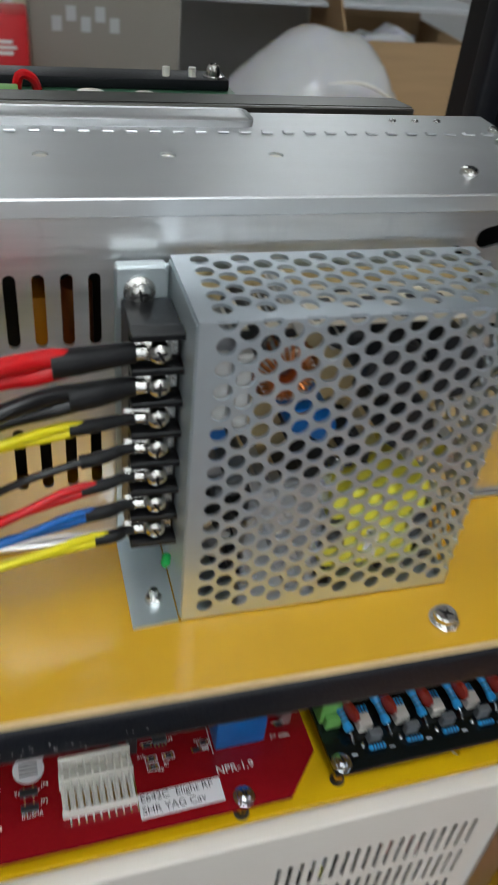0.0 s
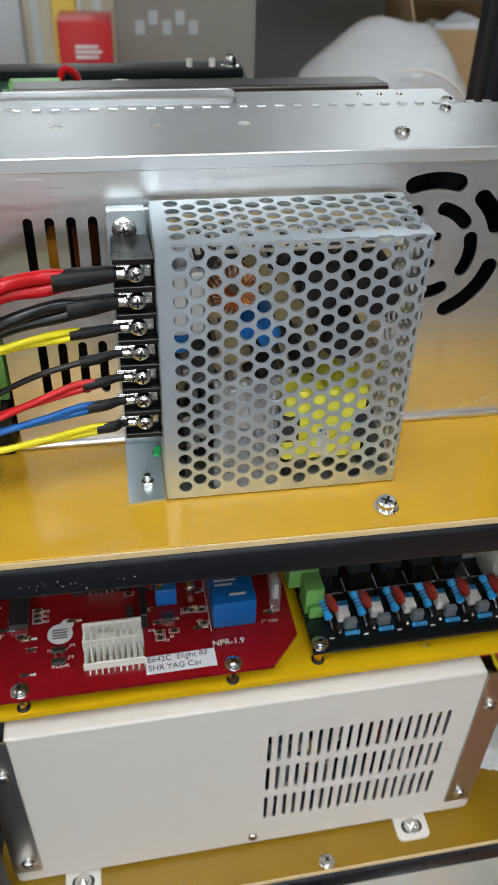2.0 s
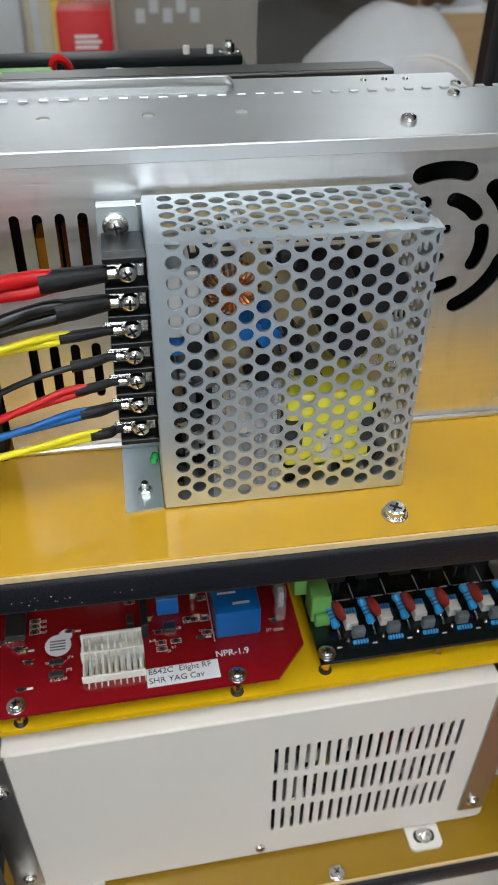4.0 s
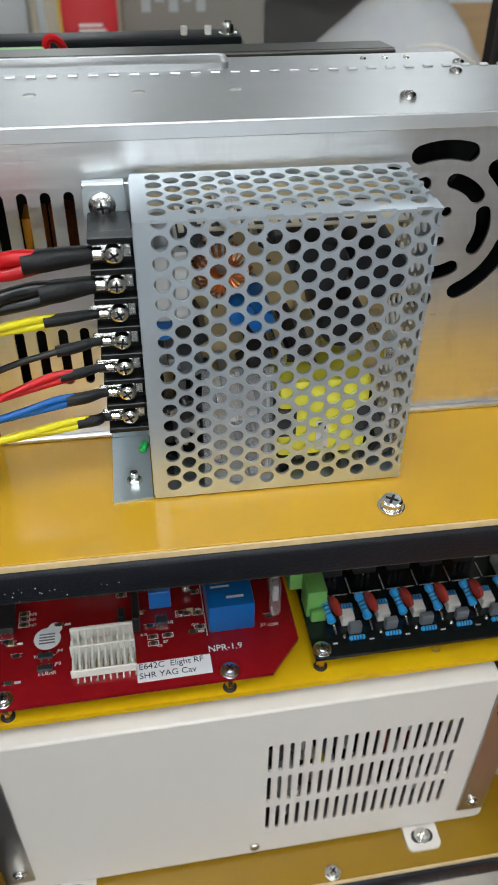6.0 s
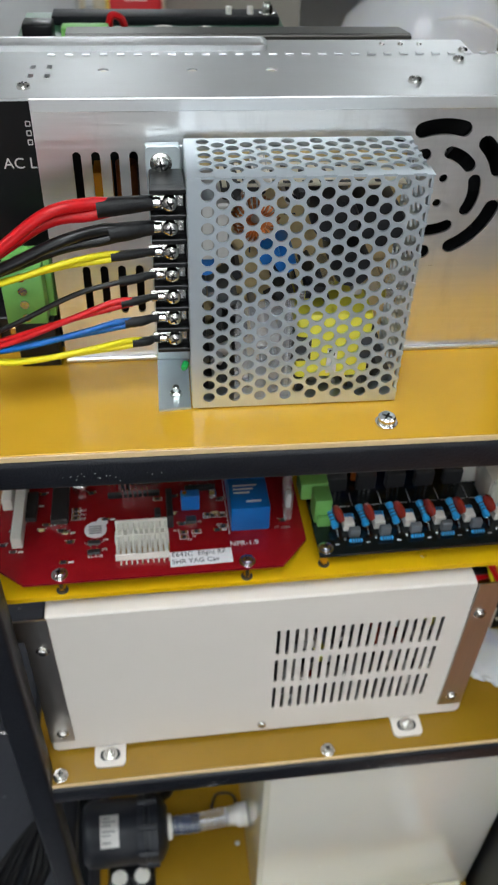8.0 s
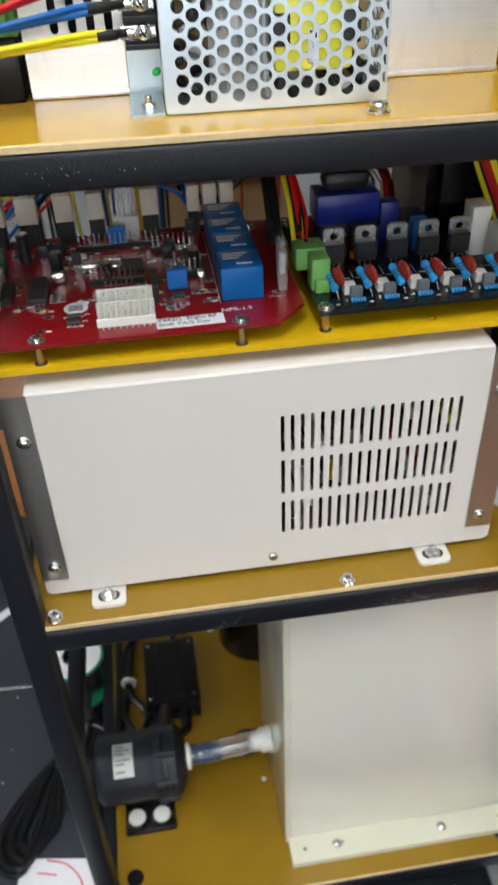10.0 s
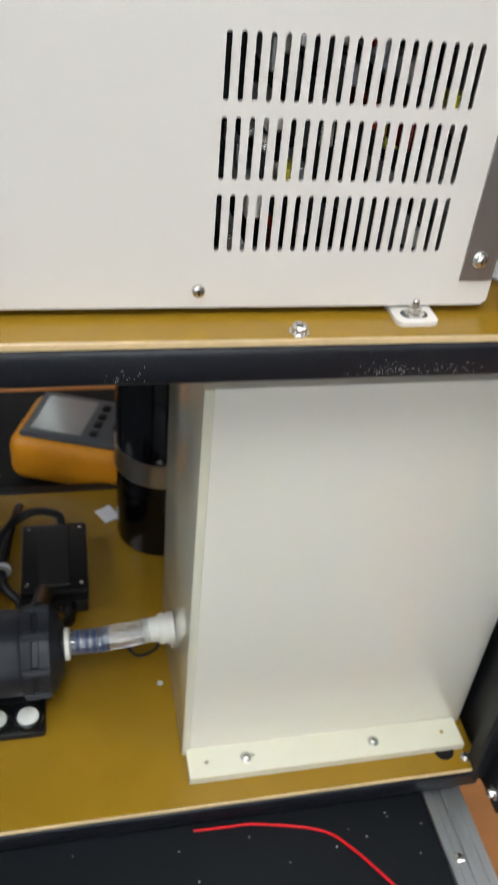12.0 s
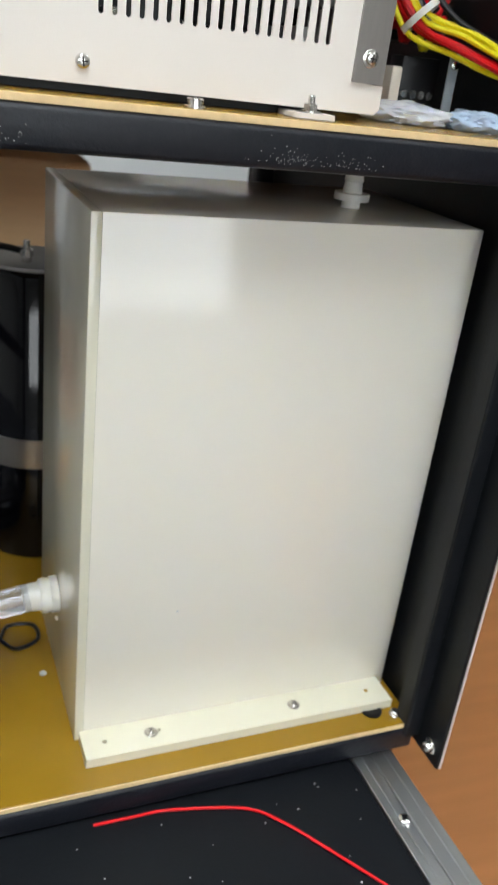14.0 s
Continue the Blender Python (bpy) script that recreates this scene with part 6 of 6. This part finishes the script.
coil = thing("coiled_cable", (-0.16, 0.05, BENCH), 3, "coiled black mains cable lying on the bench", "cable")
for k in range(6):
    o, up = 0.0052 * k - 0.008, BENCH + 0.0034 + 0.0035 * (k % 2)
    bm = sweep([(-0.128, 0.100 - o * 0.3, up + 0.004), (-0.140 + o * 0.4, 0.072, up + 0.004), (-0.147 + o * 0.6, 0.042, up), (-0.158 + o * 0.3, 0.014 + o * 0.5, up), (-0.172 + o * 0.6, 0.018 + o * 0.6, up),
                (-0.176 + o * 0.8, 0.038, up), (-0.160 + o * 0.5, 0.068, up + 0.003), (-0.136, 0.096, up + 0.006), (-0.120, 0.118 + o * 0.5, up + 0.005)], 0.0028, 9, 6)
    part("turn", bm, "w_black", coil)
part("knot", lathe([(0, 0.0075), (0.002, 0.0085), (0.007, 0.0085), (0.009, 0.0075), (0.009, 0)], (-0.131, 0.094, BENCH + 0.0078), (-0.5, -0.85, 0.0), 14), "w_black", coil)
for k in range(4):
    bm = sweep([(-0.128 + 0.004 * k, 0.102, BENCH + 0.006), (-0.118 + 0.003 * k, 0.122, BENCH + 0.010 + 0.003 * k), (-0.109, 0.136 - 0.004 * k, BENCH + 0.014), (-0.104 + 0.002 * k, 0.118, BENCH + 0.010), (-0.112, 0.096 + 0.004 * k, BENCH + 0.005)], 0.0028, 9, 6)
    part("turn", bm, "w_black", coil)
part("plug_tail", sweep([(-0.195, 0.04, BENCH + 0.006), (-0.235, 0.03, BENCH + 0.005), (-0.28, 0.04, BENCH + 0.005)], 0.0036, 9), "w_black", coil)
part("upper_tail", sweep([(-0.118, 0.10, BENCH + 0.015), (-0.112, 0.14, BENCH + 0.012), (-0.110, 0.20, BENCH + 0.006)], 0.0034, 9), "w_black", coil)

pp = thing("paper_sheet", (-0.165, -0.03, BENCH), 3, "printed white paper sheet with red pen marks on the bench", "paper")
part("sheet", turned(box(-0.163, -0.098, -0.085, 0.016, BENCH + 0.0002, BENCH + 0.0005), (-0.13, 0.01, BENCH), rz=-9), "label", pp)
bm = sweep([(-0.143, 0.0165, BENCH + 0.0008), (-0.128, 0.0110, BENCH + 0.0008), (-0.117, -0.002, BENCH + 0.0008), (-0.113, -0.020, BENCH + 0.0008)], 0.0006, 5, 5)
sweep([(-0.150, 0.008, BENCH + 0.0008), (-0.135, 0.004, BENCH + 0.0008)], 0.0006, 5, 3, bm)
part("pen_mark", bm, "w_red", pp, "red pen stroke")
bm = None
for k in range(14):
    x, y = random.uniform(-0.155, -0.125), random.uniform(-0.065, 0.006)
    bm = box(x, x + random.uniform(0.002, 0.008), y, y + 0.0011, BENCH + 0.0006, BENCH + 0.0008, bm=bm)
part("printed_mark", bm, "greychip", pp)
single("scalpel", lathe([(0, 0.0006), (0.008, 0.0014), (0.06, 0.0016), (0.062, 0)], (-0.165, 0.1822, BENCH + 0.0018), (-1, 0.06, 0), 10), "chrome", (-0.165, 0.182, BENCH), 3, "thin bright metal tool on the bench", "tool")
single("paper_strip", turned(box(-0.215, -0.190, 0.272, 0.281, BENCH + 0.0003, BENCH + 0.0009), (-0.2, 0.277, BENCH), rz=40), "label", (-0.2, 0.277, BENCH), 3, "short strip of white paper on the grey cover", "paper")

# ---- the far side of the room ----
tbl = thing("side_table", (0.1, 1.2, 0), 0, "pale wooden side table at the back of the room", "table")
part("table_top", box(-1.2, 1.5, 0.80, 1.6, 1.00, 1.03, 0.004), "orangecard", tbl)
for x in (-1.15, 1.45):
    for y in (0.86, 1.54):
        part("leg", box(x - 0.025, x + 0.025, y - 0.025, y + 0.025, 0, 1.0, 0.003), "cream", tbl)


def carton(name, x0, x1, y0, y1, z0, z1, material, label, flaps=True):
    t = thing(name, ((x0 + x1) / 2, (y0 + y1) / 2, z0), 0, label, "box")
    part("body", box(x0, x1, y0, y1, z0, z1, 0.003), material, t)
    if flaps:
        part("flap", box(x0 + 0.002, x1 - 0.002, y0 + 0.002, (y0 + y1) / 2 - 0.001, z1, z1 + 0.003), material, t)
        part("flap", box(x0 + 0.002, x1 - 0.002, (y0 + y1) / 2 + 0.001, y1 - 0.002, z1, z1 + 0.003), material, t)
    return t


rb = carton("red_carton", -0.082, -0.016, 0.90, 0.96, 1.0302, 1.281, "redbox", "red printed carton standing on the table", False)
bm = None
for k in range(3):
    bm = box(-0.062, -0.034 + 0.004 * (k % 2), 0.8985, 0.8998, 1.250 - 0.006 * k, 1.2535 - 0.006 * k, bm=bm)
part("printed_mark", bm, "silk", rb)
yb = carton("yellow_packet", -0.092, -0.060, 0.972, 1.01, 1.0302, 1.298, "yellowbag", "yellow paper packet behind the red carton", False)
gc = carton("grey_panel_box", -0.012, 0.178, 1.00, 1.20, 1.0302, 1.50, "greycard", "tall grey-brown board box on the table", False)
bm = None
for k in range(5):
    bm = box(0.015 + 0.018 * k, 0.027 + 0.018 * k, 0.9985, 0.9998, 1.245 + 0.012 * (k % 2), 1.262 + 0.012 * (k % 2), bm=bm)
part("printed_mark", bm, "greypanel", gc)
part("latch", lathe([(0, 0.018), (0.012, 0.018), (0.014, 0.014), (0.014, 0)], (0.118, 0.9995, 1.325), (0, -1, 0), 16), "cylcap", gc)
cab = thing("grey_cabinet", (0.3, 1.35, 1.03), 0, "pale grey painted cabinet with a metal handle", "cabinet")
part("body", box(0.150, 0.60, 1.25, 1.58, 1.0302, 1.72, 0.004), "greypanel", cab)
part("handle", cyl((0.245, 1.225, 1.322), (0.285, 1.225, 1.318), 0.012, 14, 0.002), "chrome", cab)
rackw = thing("slatted_crate", (-0.2, 1.2, 1.03), 0, "cream plastic slatted crate", "crate")
for k in range(6):
    part("slat", box(-0.150 + 0.030 * k, -0.132 + 0.030 * k, 1.105, 1.115, 1.0302, 1.46, 0.002), "cream", rackw)
for z in (1.04, 1.44):
    part("cross_bar", box(-0.155, 0.02, 1.116, 1.122, z, z + 0.015), "cream", rackw)
sb = carton("storage_box", -0.06, 0.19, 0.95, 1.20, 0.5302, 0.930, "card", "brown cardboard storage box on the low wooden desk")
gb = carton("grey_box", -0.32, -0.14, 1.06, 1.20, 1.0302, 1.29, "greypanel", "grey box standing on the table", False)
bbl = bmesh.new()
bmesh.ops.create_icosphere(bbl, subdivisions=4, radius=1)
for v in bbl.verts:
    n = noise.noise(v.co * 2.0)
    n += 0.35 * noise.noise(v.co * 6.0)
    v.co = Vector((0.335 + v.co.x * (0.124 + 0.010 * n), 0.90 + v.co.y * 0.10, max(1.0302, 1.146 + v.co.z * (0.138 + 0.010 * n))))
fb = thing("foam_bag", (0.335, 0.90, 1.03), 0, "large rounded bag of milky packing film", "bag")
part("film", bbl, "bag", fb, angle=1.5)
part("seam", sweep([(0.322, 0.812, 1.240), (0.360, 0.806, 1.243), (0.400, 0.812, 1.226), (0.432, 0.832, 1.196)], 0.0022, 6, 5, None, [0.001, 0.0026, 0.0022, 0.001]), "nylon", fb, "bright welded seam ridge")
oc = thing("open_carton", (0.45, 1.0, 1.03), 0, "open cardboard box with white packing film inside", "box")
for b in ((0.385, 0.56, 0.94, 0.943), (0.385, 0.56, 1.097, 1.10), (0.385, 0.388, 0.943, 1.097), (0.557, 0.56, 0.943, 1.097)):
    part("wall", box(*b, 1.0302, 1.262), "card", oc)
part("flap", turned(box(0.385, 0.388, 0.943, 1.097, 1.262, 1.310), (0.386, 1.0, 1.262), ry=-18), "card", oc)
part("flap", turned(box(0.388, 0.557, 1.097, 1.10, 1.262, 1.320), (0.47, 1.098, 1.262), rx=-25), "card", oc)
pk = bmesh.new()
bmesh.ops.create_icosphere(pk, subdivisions=3, radius=1)
for v in pk.verts:
    n = noise.noise(v.co * 3)
    v.co = Vector((0.47 + v.co.x * 0.075 * (1 + 0.3 * n), 1.02 + v.co.y * 0.07, 1.20 + v.co.z * 0.06 * (1 + 0.4 * n)))
part("packing_film", pk, "bag", oc, "crumpled white packing film")
hang = carton("wall_carton", 0.205, 0.385, 1.02, 1.12, 1.2950, 1.46, "card", "cardboard box on a wall shelf", False)
single("wall_shelf", box(0.16, 0.60, 1.0, 1.249, 1.288, 1.2948, 0.001), "greypanel", (0.38, 1.1, 1.288), 0, "thin grey shelf on the cabinet", "shelf")
